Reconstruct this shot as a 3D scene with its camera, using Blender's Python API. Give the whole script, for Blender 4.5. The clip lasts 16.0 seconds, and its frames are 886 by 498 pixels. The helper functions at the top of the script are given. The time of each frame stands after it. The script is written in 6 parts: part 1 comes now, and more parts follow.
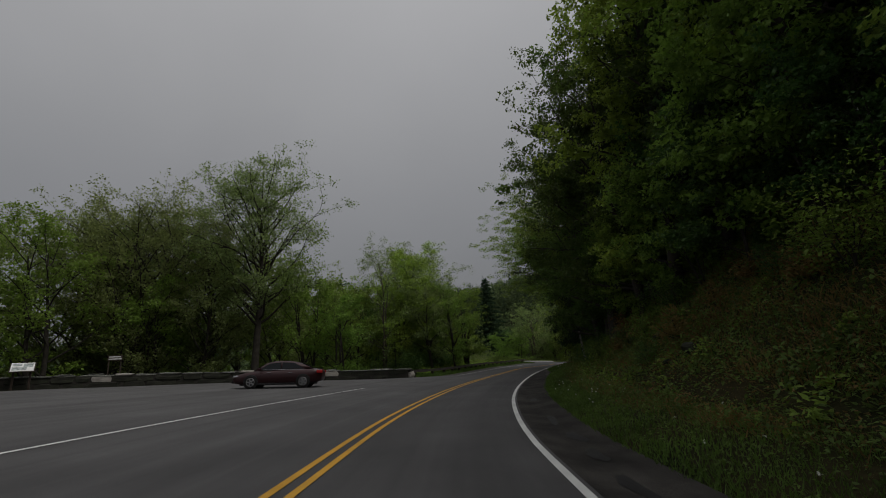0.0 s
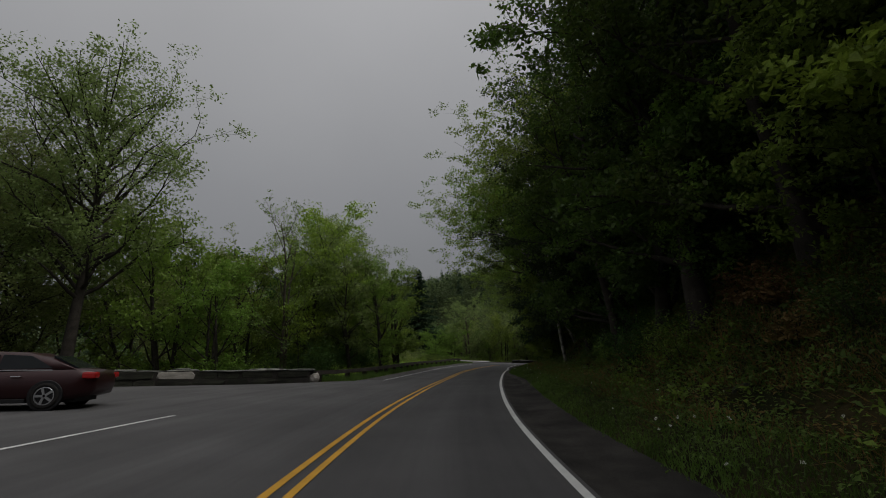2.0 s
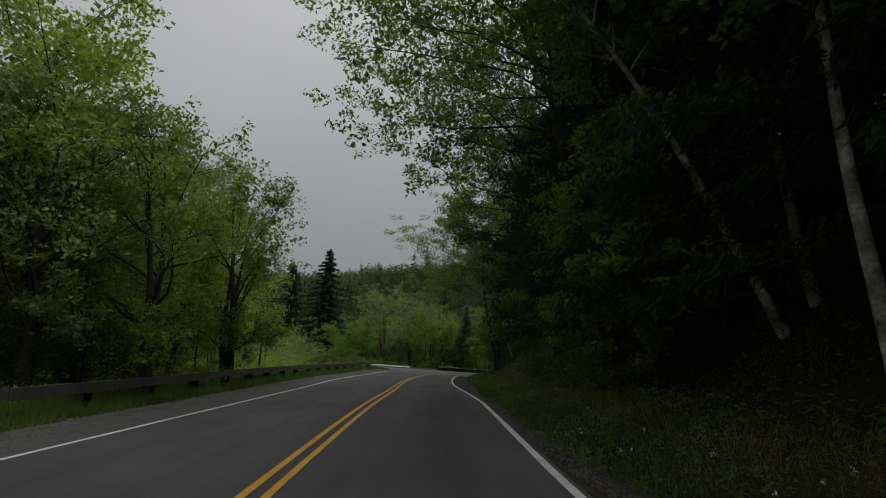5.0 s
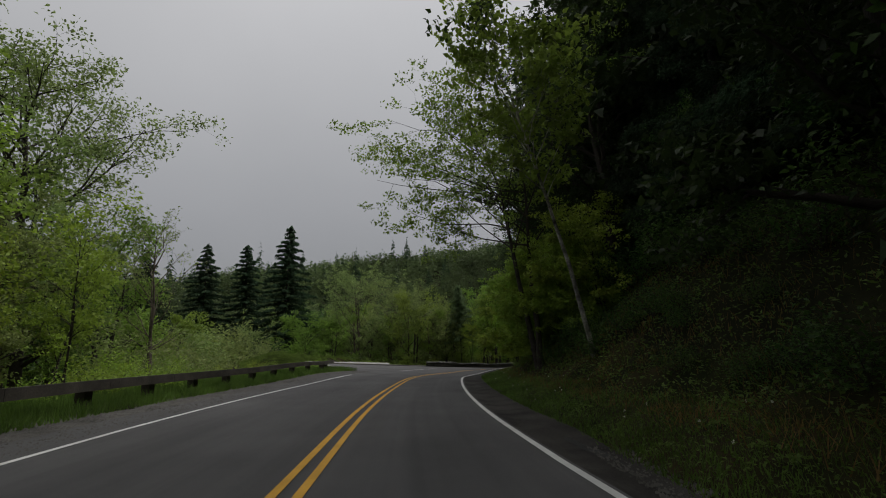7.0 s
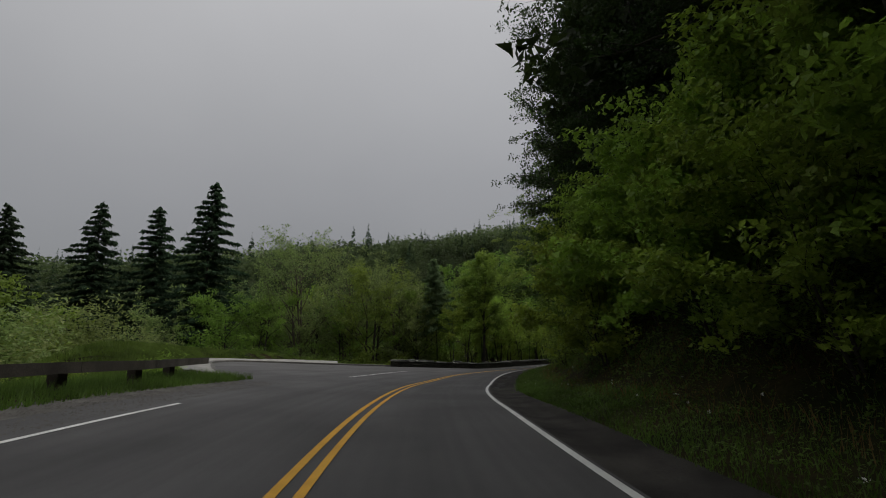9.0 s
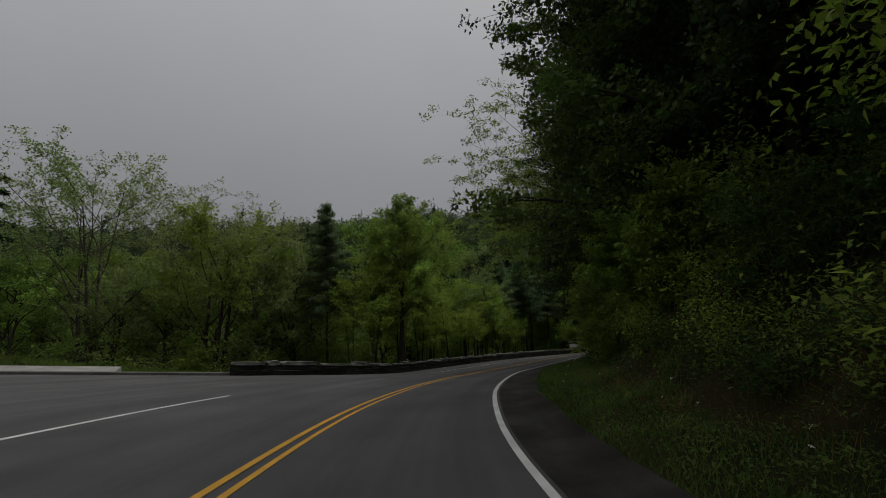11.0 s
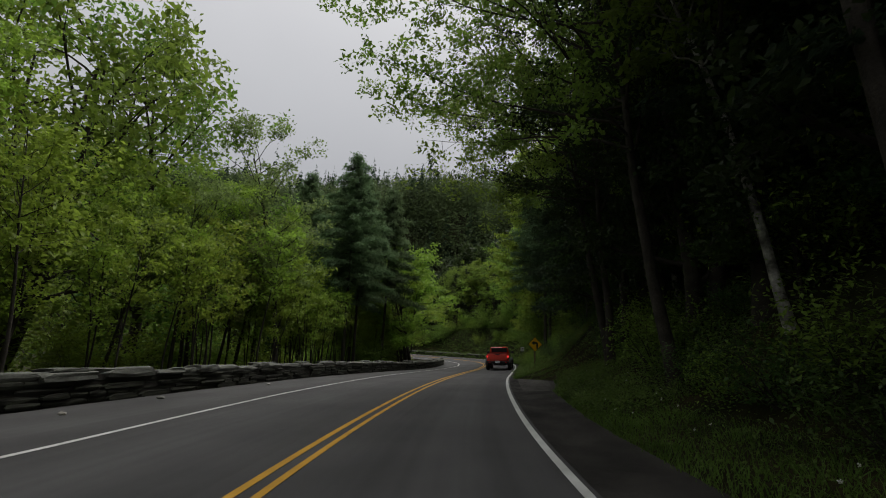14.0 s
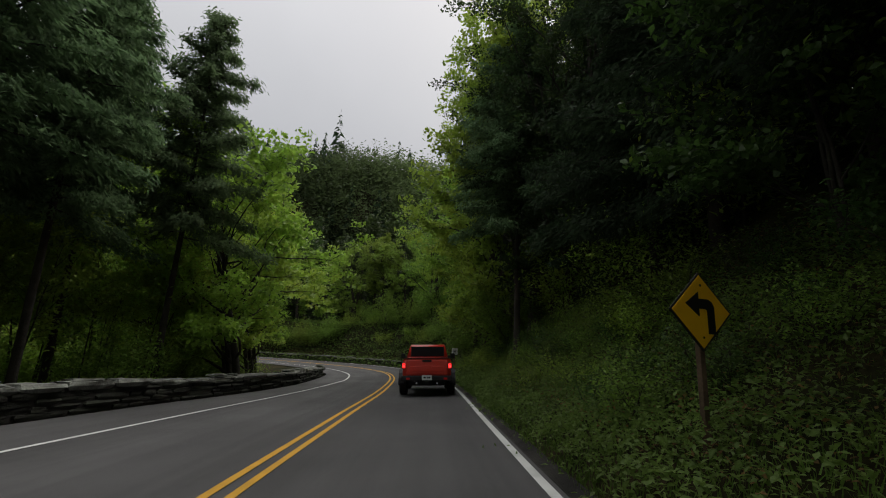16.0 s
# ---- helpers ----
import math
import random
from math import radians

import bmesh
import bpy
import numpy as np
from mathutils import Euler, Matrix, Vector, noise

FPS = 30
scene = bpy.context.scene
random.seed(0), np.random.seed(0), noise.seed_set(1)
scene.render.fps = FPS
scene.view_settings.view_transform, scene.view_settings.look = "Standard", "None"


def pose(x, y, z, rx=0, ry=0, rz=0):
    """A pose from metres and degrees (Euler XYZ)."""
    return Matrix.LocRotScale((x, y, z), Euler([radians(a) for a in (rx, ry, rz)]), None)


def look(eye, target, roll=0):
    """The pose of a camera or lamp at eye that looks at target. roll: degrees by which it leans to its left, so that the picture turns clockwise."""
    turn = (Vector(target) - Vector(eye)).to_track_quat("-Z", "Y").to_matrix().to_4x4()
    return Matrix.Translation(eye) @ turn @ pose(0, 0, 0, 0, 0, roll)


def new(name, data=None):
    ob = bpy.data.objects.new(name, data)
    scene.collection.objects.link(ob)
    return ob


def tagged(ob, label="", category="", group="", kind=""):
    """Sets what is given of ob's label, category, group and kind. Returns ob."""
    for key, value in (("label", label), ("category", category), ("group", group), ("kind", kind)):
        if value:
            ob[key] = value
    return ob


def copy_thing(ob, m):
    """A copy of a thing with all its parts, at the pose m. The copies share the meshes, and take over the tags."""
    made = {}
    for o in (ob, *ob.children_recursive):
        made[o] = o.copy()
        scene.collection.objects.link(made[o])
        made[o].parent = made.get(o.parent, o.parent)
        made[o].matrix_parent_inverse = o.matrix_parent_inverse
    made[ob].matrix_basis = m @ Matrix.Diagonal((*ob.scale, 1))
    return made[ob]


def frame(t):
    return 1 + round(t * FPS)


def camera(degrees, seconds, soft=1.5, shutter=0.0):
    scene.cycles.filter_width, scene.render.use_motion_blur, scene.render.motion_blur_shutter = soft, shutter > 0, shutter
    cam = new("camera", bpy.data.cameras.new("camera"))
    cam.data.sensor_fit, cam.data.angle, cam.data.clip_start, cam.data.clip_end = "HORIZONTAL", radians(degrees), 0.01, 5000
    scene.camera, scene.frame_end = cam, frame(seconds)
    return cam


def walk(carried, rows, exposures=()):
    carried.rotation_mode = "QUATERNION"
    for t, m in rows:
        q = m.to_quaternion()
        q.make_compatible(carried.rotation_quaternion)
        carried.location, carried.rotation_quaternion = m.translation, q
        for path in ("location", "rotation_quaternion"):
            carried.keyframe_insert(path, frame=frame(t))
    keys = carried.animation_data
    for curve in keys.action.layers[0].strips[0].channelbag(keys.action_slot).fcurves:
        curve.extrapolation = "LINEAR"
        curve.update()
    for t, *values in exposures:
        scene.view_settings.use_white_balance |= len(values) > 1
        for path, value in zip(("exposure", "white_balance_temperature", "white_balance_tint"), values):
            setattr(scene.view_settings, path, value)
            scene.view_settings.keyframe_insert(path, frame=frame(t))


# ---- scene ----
import collections

cam = camera(86.4, 16.0, 1.0)
PATH = [
    (0, (2.225, -1.123, 1.339), (2.033, 0.806, 1.832), -3.77),
    (0.5, (1.867, 1.628, 1.372), (1.732, 3.562, 1.865), -3.74),
    (1, (1.476, 4.729, 1.423), (1.409, 6.670, 1.899), -3.58),
    (1.5, (1.268, 8.105, 1.469), (1.274, 10.047, 1.944), -3.25),
    (2, (1.103, 11.928, 1.541), (1.195, 13.869, 2.012), -2.70),
    (2.5, (1.131, 15.875, 1.607), (1.302, 17.811, 2.078), -2.16),
    (3, (1.371, 20.018, 1.671), (1.607, 21.949, 2.136), -2.17),
    (3.5, (1.749, 24.275, 1.742), (2.054, 26.197, 2.205), -2.03),
    (4, (2.208, 28.494, 1.805), (2.567, 30.405, 2.270), -1.32),
    (4.5, (2.744, 32.566, 1.889), (3.136, 34.470, 2.360), -0.72),
    (5, (3.288, 36.265, 1.953), (3.699, 38.164, 2.428), -0.08),
    (5.2, (3.554, 37.714, 1.973), (3.979, 39.610, 2.445), 0.00),
    (7.3, (6.802, 57.071, 2.134), (7.305, 58.955, 2.577), -2.56),
    (7.5, (7.195, 59.111, 2.137), (7.703, 60.994, 2.579), -2.55),
    (8, (8.062, 64.117, 2.137), (8.598, 65.993, 2.577), -2.45),
    (8.2, (8.469, 66.036, 2.125), (9.022, 67.907, 2.563), -2.39),
    (10.3, (13.712, 85.497, 2.092), (14.581, 87.252, 2.500), -1.88),
    (10.5, (14.674, 87.580, 2.067), (15.580, 89.317, 2.472), -2.10),
    (11, (17.153, 92.567, 2.004), (18.168, 94.245, 2.398), -2.61),
    (11.5, (19.771, 97.288, 1.956), (20.910, 98.886, 2.345), -1.29),
    (12, (22.705, 101.630, 1.896), (23.942, 103.153, 2.280), 0.18),
    (12.5, (26.322, 106.045, 1.832), (27.642, 107.495, 2.225), 0.74),
    (13, (30.017, 110.195, 1.718), (31.417, 111.566, 2.117), 2.09),
    (13.5, (34.087, 114.383, 1.584), (35.567, 115.665, 1.992), 2.40),
    (14, (38.245, 118.038, 1.485), (39.801, 119.223, 1.903), 2.33),
    (14.5, (42.701, 121.405, 1.443), (44.328, 122.488, 1.867), 2.34),
    (15, (47.208, 124.415, 1.423), (48.895, 125.398, 1.854), 2.49),
    (15.5, (51.647, 127.100, 1.392), (53.376, 128.004, 1.833), 2.38),
    (16, (55.954, 129.491, 1.406), (57.707, 130.341, 1.858), 2.60),
]
walk(cam, [(t, look(eye, target, roll)) for t, eye, target, roll in PATH],
     [(0, -.1), (3.5, .1), (5, .36), (8, .45), (10.5, -.02), (11.5, -.02), (13, .48), (14.5, .8), (16, .82)])

# ---- overcast light ----
world = bpy.data.worlds.new("overcast_sky")
scene.world = world
world.use_nodes = True
wn, wl = world.node_tree.nodes, world.node_tree.links
wn.clear()
w_out = wn.new("ShaderNodeOutputWorld")
w_bg = wn.new("ShaderNodeBackground")
w_sky = wn.new("ShaderNodeTexSky")
w_sky.sky_type = "NISHITA"
w_sky.sun_disc = False
w_sky.sun_elevation, w_sky.sun_rotation = radians(54), radians(96)
w_sky.air_density, w_sky.dust_density = 1.0, 4.0
w_co = wn.new("ShaderNodeTexCoord")
w_sep = wn.new("ShaderNodeSeparateXYZ")
w_ramp = wn.new("ShaderNodeValToRGB")
w_ramp.color_ramp.elements[0].position, w_ramp.color_ramp.elements[0].color = 0.0, (0.15, 0.15, 0.152, 1)
w_ramp.color_ramp.elements[1].position, w_ramp.color_ramp.elements[1].color = 1.0, (1.0, 1.0, 1.0, 1)
for at, c in ((0.12, 0.16), (0.35, 0.235), (0.55, 0.32), (0.72, 0.40), (0.86, 0.62)):
    e = w_ramp.color_ramp.elements.new(at)
    e.color = (c * 1.007, c * .997, c * 1.0, 1)
w_noise = wn.new("ShaderNodeTexNoise")
w_noise.inputs["Scale"].default_value, w_noise.inputs["Detail"].default_value = 2.2, 5
w_nr = wn.new("ShaderNodeMapRange")
w_nr.inputs["To Min"].default_value, w_nr.inputs["To Max"].default_value = 0.88, 1.12
w_mul = wn.new("ShaderNodeMixRGB")
w_mul.blend_type, w_mul.inputs[0].default_value = "MULTIPLY", 1.0
w_mix = wn.new("ShaderNodeMixRGB")
w_mix.blend_type, w_mix.inputs[0].default_value = "ADD", 0.012
wl.new(w_co.outputs["Generated"], w_sep.inputs[0])
wl.new(w_sep.outputs["Z"], w_ramp.inputs[0])
wl.new(w_co.outputs["Generated"], w_noise.inputs["Vector"])
wl.new(w_noise.outputs["Fac"], w_nr.inputs["Value"])
wl.new(w_ramp.outputs[0], w_mul.inputs[1])
wl.new(w_nr.outputs[0], w_mul.inputs[2])
wl.new(w_mul.outputs[0], w_mix.inputs[1])
wl.new(w_sky.outputs[0], w_mix.inputs[2])
wl.new(w_mix.outputs[0], w_bg.inputs["Color"])
w_bg.inputs["Strength"].default_value = 1.0
wl.new(w_bg.outputs[0], w_out.inputs[0])

sun = new("sun", bpy.data.lights.new("sun", "SUN"))
sun.data.energy, sun.data.angle, sun.data.color = 1.2, radians(40), (1.0, 0.985, 0.93)
sun.matrix_world = look((40, -4, 56), (0, 0, 0))


# ---- materials ----
def mat(name, colour, rough=0.8, spread=0.25, scale=3.0, fine=60.0, bump=0.15, second=None, metal=0.0, leaf=False, island=0.0, spec=0.3):
    """A surface with broad stains and fine grain; leaf adds light that passes through."""
    m = bpy.data.materials.new(name)
    m.use_nodes = True
    n, l = m.node_tree.nodes, m.node_tree.links
    b = n["Principled BSDF"]
    out = n["Material Output"]
    co = n.new("ShaderNodeTexCoord")
    big, small = n.new("ShaderNodeTexNoise"), n.new("ShaderNodeTexNoise")
    big.inputs["Scale"].default_value, big.inputs["Detail"].default_value = scale, 6
    small.inputs["Scale"].default_value, small.inputs["Detail"].default_value = fine, 4
    for t in (big, small):
        l.new(co.outputs["Object"], t.inputs["Vector"])
    ramp = n.new("ShaderNodeValToRGB")
    dark = tuple(c * (1 - spread) for c in colour)
    light = second or tuple(min(1, c * (1 + spread)) for c in colour)
    ramp.color_ramp.elements[0].position, ramp.color_ramp.elements[0].color = 0.32, (*dark, 1)
    ramp.color_ramp.elements[1].position, ramp.color_ramp.elements[1].color = 0.68, (*light, 1)
    l.new(big.outputs["Fac"], ramp.inputs[0])
    grain = n.new("ShaderNodeMixRGB")
    grain.blend_type, grain.inputs[0].default_value = "OVERLAY", min(1.0, spread * 1.6)
    l.new(ramp.outputs[0], grain.inputs[1])
    l.new(small.outputs["Fac"], grain.inputs[2])
    colour_out = grain.outputs[0]
    if island:
        geo = n.new("ShaderNodeNewGeometry")
        obj = n.new("ShaderNodeObjectInfo")
        add = n.new("ShaderNodeMath")
        add.operation = "ADD"
        l.new(geo.outputs["Random Per Island"], add.inputs[0])
        l.new(obj.outputs["Random"], add.inputs[1])
        fr = n.new("ShaderNodeMapRange")
        fr.inputs["From Max"].default_value = 2.0
        fr.inputs["To Min"].default_value, fr.inputs["To Max"].default_value = 1 - island, 1 + island
        l.new(add.outputs[0], fr.inputs["Value"])
        hsv = n.new("ShaderNodeHueSaturation")
        l.new(colour_out, hsv.inputs["Color"])
        l.new(fr.outputs[0], hsv.inputs["Value"])
        hue = n.new("ShaderNodeMapRange")
        hue.inputs["To Min"].default_value, hue.inputs["To Max"].default_value = 0.5 - 0.012 * (1 if leaf else 0.2), 0.5 + 0.02 * (1 if leaf else 0.2)
        l.new(obj.outputs["Random"], hue.inputs["Value"])
        l.new(hue.outputs[0], hsv.inputs["Hue"])
        colour_out = hsv.outputs[0]
    l.new(colour_out, b.inputs["Base Color"])
    b.inputs["Roughness"].default_value, b.inputs["Metallic"].default_value = rough, metal
    b.inputs["Specular IOR Level"].default_value = spec
    if bump:
        bn = n.new("ShaderNodeBump")
        bn.inputs["Strength"].default_value, bn.inputs["Distance"].default_value = bump, 0.02
        l.new(small.outputs["Fac"], bn.inputs["Height"])
        l.new(bn.outputs[0], b.inputs["Normal"])
    if leaf:
        tr, mx = n.new("ShaderNodeBsdfTranslucent"), n.new("ShaderNodeMixShader")
        l.new(colour_out, tr.inputs["Color"])
        mx.inputs[0].default_value = 0.5
        l.new(b.outputs[0], mx.inputs[1])
        l.new(tr.outputs[0], mx.inputs[2])
        l.new(mx.outputs[0], out.inputs[0])
    return m


def plain(name, colour, rough=0.4, metal=0.0, spec=0.5, coat=0.0):
    m = mat(name, colour, rough, 0.06, 5.0, 200.0, 0.02, metal=metal, spec=spec)
    m.node_tree.nodes["Principled BSDF"].inputs["Coat Weight"].default_value = coat
    return m


ASPHALT = mat("worn_asphalt", (0.074, 0.0715, 0.0725), 0.86, 0.16, 0.35, 90.0, 0.25)


def wear(m):
    """Wheel tracks, seams and patches that run along the road; the map's u is metres across, v metres along."""
    n, l = m.node_tree.nodes, m.node_tree.links
    b = n["Principled BSDF"]
    base = b.inputs["Base Color"].links[0].from_socket
    uv = n.new("ShaderNodeUVMap")
    for scale, lo, hi, size in (((1.1, .012, 1), .80, 1.24, 1.0), ((.5, .22, 1), .86, 1.12, 1.3), ((6.0, .05, 1), .92, 1.07, 1.0)):
        mp, nz, mr, mx = n.new("ShaderNodeMapping"), n.new("ShaderNodeTexNoise"), n.new("ShaderNodeMapRange"), n.new("ShaderNodeMixRGB")
        mp.inputs["Scale"].default_value = scale
        nz.inputs["Scale"].default_value, nz.inputs["Detail"].default_value = size, 5
        mr.inputs["From Min"].default_value, mr.inputs["From Max"].default_value = .3, .7
        mr.inputs["To Min"].default_value, mr.inputs["To Max"].default_value = lo, hi
        mx.blend_type, mx.inputs[0].default_value = "MULTIPLY", 1.0
        l.new(uv.outputs[0], mp.inputs["Vector"])
        l.new(mp.outputs[0], nz.inputs["Vector"])
        l.new(nz.outputs["Fac"], mr.inputs["Value"])
        l.new(base, mx.inputs[1])
        l.new(mr.outputs[0], mx.inputs[2])
        base = mx.outputs[0]
    l.new(base, b.inputs["Base Color"])


wear(ASPHALT)
SHOULDER = mat("patched_shoulder", (0.036, 0.033, 0.030), 0.92, 0.55, 0.9, 60.0, 0.5, spec=0.15)
wear(SHOULDER)
YELLOW = mat("yellow_paint", (0.62, 0.33, 0.03), 0.7, 0.12, 2.0, 120.0, 0.1)
WHITE = mat("white_paint", (0.62, 0.62, 0.6), 0.7, 0.14, 2.0, 120.0, 0.1)
GRASS_SOIL = mat("grassy_ground", (0.019, 0.026, 0.008), 0.97, 0.5, 0.6, 14.0, 0.6, second=(0.036, 0.028, 0.012), spec=0.08)
GRAVEL = mat("gravel", (0.085, 0.08, 0.072), 0.95, 0.3, 2.0, 40.0, 0.6)
APRON = mat("pale_gravel", (0.088, 0.084, 0.077), 0.95, 0.35, 1.5, 45.0, 0.6)
# near-black face stone holds weathering plus the sides' shade; caps stay pale
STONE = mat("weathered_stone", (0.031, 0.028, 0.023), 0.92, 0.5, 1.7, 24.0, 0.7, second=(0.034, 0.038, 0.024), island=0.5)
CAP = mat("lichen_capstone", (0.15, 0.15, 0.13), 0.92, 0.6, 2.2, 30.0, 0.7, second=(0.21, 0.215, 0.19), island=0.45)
PALE_STONE = mat("pale_stone", (0.30, 0.28, 0.25), 0.9, 0.25, 2.2, 30.0, 0.5, island=0.2)
MORTAR = mat("dark_mortar", (0.03, 0.027, 0.023), 0.95, 0.3, 2.0, 40.0, 0.5)
CONCRETE = mat("pale_concrete", (0.22, 0.215, 0.2), 0.9, 0.2, 1.2, 50.0, 0.2)
TIMBER = mat("weathered_timber", (0.066, 0.058, 0.049), 0.85, 0.35, 1.4, 30.0, 0.4, island=0.2)
BARK = mat("grey_bark", (0.085, 0.07, 0.055), 0.95, 0.4, 3.0, 30.0, 0.8)
DARK_BARK = mat("dark_bark", (0.04, 0.034, 0.028), 0.95, 0.4, 3.0, 30.0, 0.8)
BIRCH = mat("birch_bark", (0.17, 0.155, 0.135), 0.9, 0.8, 2.2, 14.0, 0.7, second=(0.46, 0.44, 0.40))
LEAF_FRESH = mat("fresh_spring_leaf", (0.178, 0.262, 0.042), 0.6, 0.3, 1.2, 40.0, 0.0, leaf=True, island=0.2)
LEAF_PALE = mat("pale_spring_leaf", (0.20, 0.255, 0.08), 0.6, 0.3, 1.2, 40.0, 0.0, leaf=True, island=0.2)
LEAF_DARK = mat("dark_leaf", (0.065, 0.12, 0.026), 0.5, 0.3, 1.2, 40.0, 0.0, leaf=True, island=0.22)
# yellow-green leaf raised further, standing in for light through the crowns
LEAF_BRIGHT = mat("bright_leaf", (0.258, 0.36, 0.05), 0.5, 0.3, 1.2, 40.0, 0.0, leaf=True, island=0.2)
# hill leaf colours darkened below fresh leaf to carry the wood's shade
LEAF_HILL = mat("shade_dimmed_leaf", (0.082, 0.130, 0.024), 0.55, 0.3, 1.2, 40.0, 0.0, leaf=True, island=0.3)
LEAF_SHADED = mat("shade_darkened_leaf", (0.036, 0.057, 0.016), 0.5, 0.3, 1.2, 40.0, 0.0, leaf=True, island=0.3)
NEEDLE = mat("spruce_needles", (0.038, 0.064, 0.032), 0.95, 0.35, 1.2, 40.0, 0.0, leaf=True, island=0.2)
GRASS = mat("grass_blade", (0.104, 0.166, 0.03), 0.6, 0.4, 0.7, 40.0, 0.0, leaf=True, island=0.22)
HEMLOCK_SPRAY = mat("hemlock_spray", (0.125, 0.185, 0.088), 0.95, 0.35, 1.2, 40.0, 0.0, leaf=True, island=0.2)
WEED = mat("weed_leaf", (0.118, 0.182, 0.04), 0.6, 0.4, 0.8, 40.0, 0.0, leaf=True)
DRY = mat("dead_bracken", (0.20, 0.13, 0.05), 0.8, 0.4, 0.9, 40.0, 0.0, leaf=True, island=0.22)
STRAW = mat("dead_grass", (0.20, 0.14, 0.048), 0.8, 0.4, 0.6, 40.0, 0.0, leaf=True, island=0.25)
PETAL = mat("seed_head", (0.7, 0.7, 0.66), 0.8, 0.1, 2.0, 40.0, 0.0)
FOREST = mat("forest_floor", (0.022, 0.023, 0.010), 0.97, 0.5, 0.12, 5.0, 0.8, spec=0.08)

# ---- the road's line: places and heights of the double yellow line ----
CENTRE = [(4.5, -25, 0.15), (1.301, -9, 0.182), (-0.136, 4.505, 0.216), (-0.511, 13, 0.285), (-0.102, 23, 0.39), (0.989, 32.195, 0.528), (2.419, 40.997, 0.667), (3.971, 49.205, 0.849), (5.586, 57.184, 0.9), (7.289, 66.502, 0.895), (9.35, 75.387, 0.901), (11.701, 83.6, 0.926), (14.769, 92.233, 0.76), (17.865, 98.433, 0.61), (21.23, 103.634, 0.57), (25.484, 108.98, 0.448), (30.018, 113.473, 0.326), (35.527, 118.186, 0.165), (42.119, 123.128, 0.065), (49.493, 127.824, 0.071), (56.96, 132.075, 0.069), (64.908, 136.179, 0.042), (73.96, 140.774, 0.009), (83.3, 146, 0.05)]
BANK_RIGHT = [-0.06, -0.0599, -0.0558, -0.0398, -0.0329, -0.013, 0.0025, -0.0174, -0.0408, -0.0461, -0.043, -0.0364, -0.0488, -0.0182, 0.011, 0.0339, 0.0455, 0.0377, 0.0407, 0.0403, 0.0471, 0.049, 0.0507, 0.05]
BANK_LEFT = [-0.06, -0.065, -0.0676, -0.0613, -0.051, -0.045, -0.0181, -0.0102, -0.0314, -0.0562, -0.0682, -0.0919, -0.1002, -0.0915, -0.0737, -0.0583, -0.0393, -0.0019, 0.0011, 0.0119, 0.0215, 0.0336, 0.0476, 0.04]


def stations(step=0.5):
    p = np.array([(*c, r, l) for c, r, l in zip(CENTRE, BANK_RIGHT, BANK_LEFT)], float)
    flat = np.array([2, 2, 0, 0, 0])
    p = np.vstack([[p[0] + (p[0] - p[1]) * flat], p])
    a = math.atan2(p[-1][1] - p[-2][1], p[-1][0] - p[-2][0])
    x, y, z = p[-1][:3]
    bend, more = 30.0, []
    for k in range(1, 13):
        b = a + k * 8.0 / bend
        more.append((x + bend * (math.sin(b) - math.sin(a)), y - bend * (math.cos(b) - math.cos(a)), z + .01 * k * 8, .05, .05))
    p = np.vstack([p, more])
    rows = []
    for i in range(1, len(p) - 2):
        p0, p1, p2, p3 = p[i - 1], p[i], p[i + 1], p[i + 2]
        n = max(2, int(np.linalg.norm((p2 - p1)[:2]) / step))
        for k in range(n):
            u = k / n
            rows.append(0.5 * (2 * p1 + (p2 - p0) * u + (2 * p0 - 5 * p1 + 4 * p2 - p3) * u * u + (3 * p1 - p0 - 3 * p2 + p3) * u ** 3))
    s = np.array(rows)
    t = np.gradient(s[:, :2], axis=0)
    t /= np.linalg.norm(t, axis=1)[:, None]
    d = np.r_[0, np.cumsum(np.linalg.norm(np.diff(s[:, :2], axis=0), axis=1))]
    return s, t, d - d[np.argmin(np.hypot(s[:, 0], s[:, 1]))]


ST, TAN, DIST = stations()


def locate(x, y):
    """Distance along the road and to the right of its centre line."""
    x, y = np.atleast_1d(np.asarray(x, float)), np.atleast_1d(np.asarray(y, float))
    i = np.empty(x.shape, int)
    for k in range(0, len(x), 4000):
        i[k:k + 4000] = np.argmin((ST[:, 0] - x[k:k + 4000, None]) ** 2 + (ST[:, 1] - y[k:k + 4000, None]) ** 2, 1)
    dx, dy = x - ST[i, 0], y - ST[i, 1]
    return DIST[i], dx * TAN[i, 1] - dy * TAN[i, 0], i


def at_road(s, d):
    """World x, y, z of the paved surface at distance s along it, d to the right."""
    s, d = np.broadcast_arrays(np.asarray(s, float), np.asarray(d, float))
    c = [np.interp(s, DIST, ST[:, k]) for k in range(5)]
    tx, ty = np.interp(s, DIST, TAN[:, 0]), np.interp(s, DIST, TAN[:, 1])
    return np.stack([c[0] + d * ty, c[1] - d * tx, c[2] + np.where(d > 0, c[3], c[4]) * d], -1)


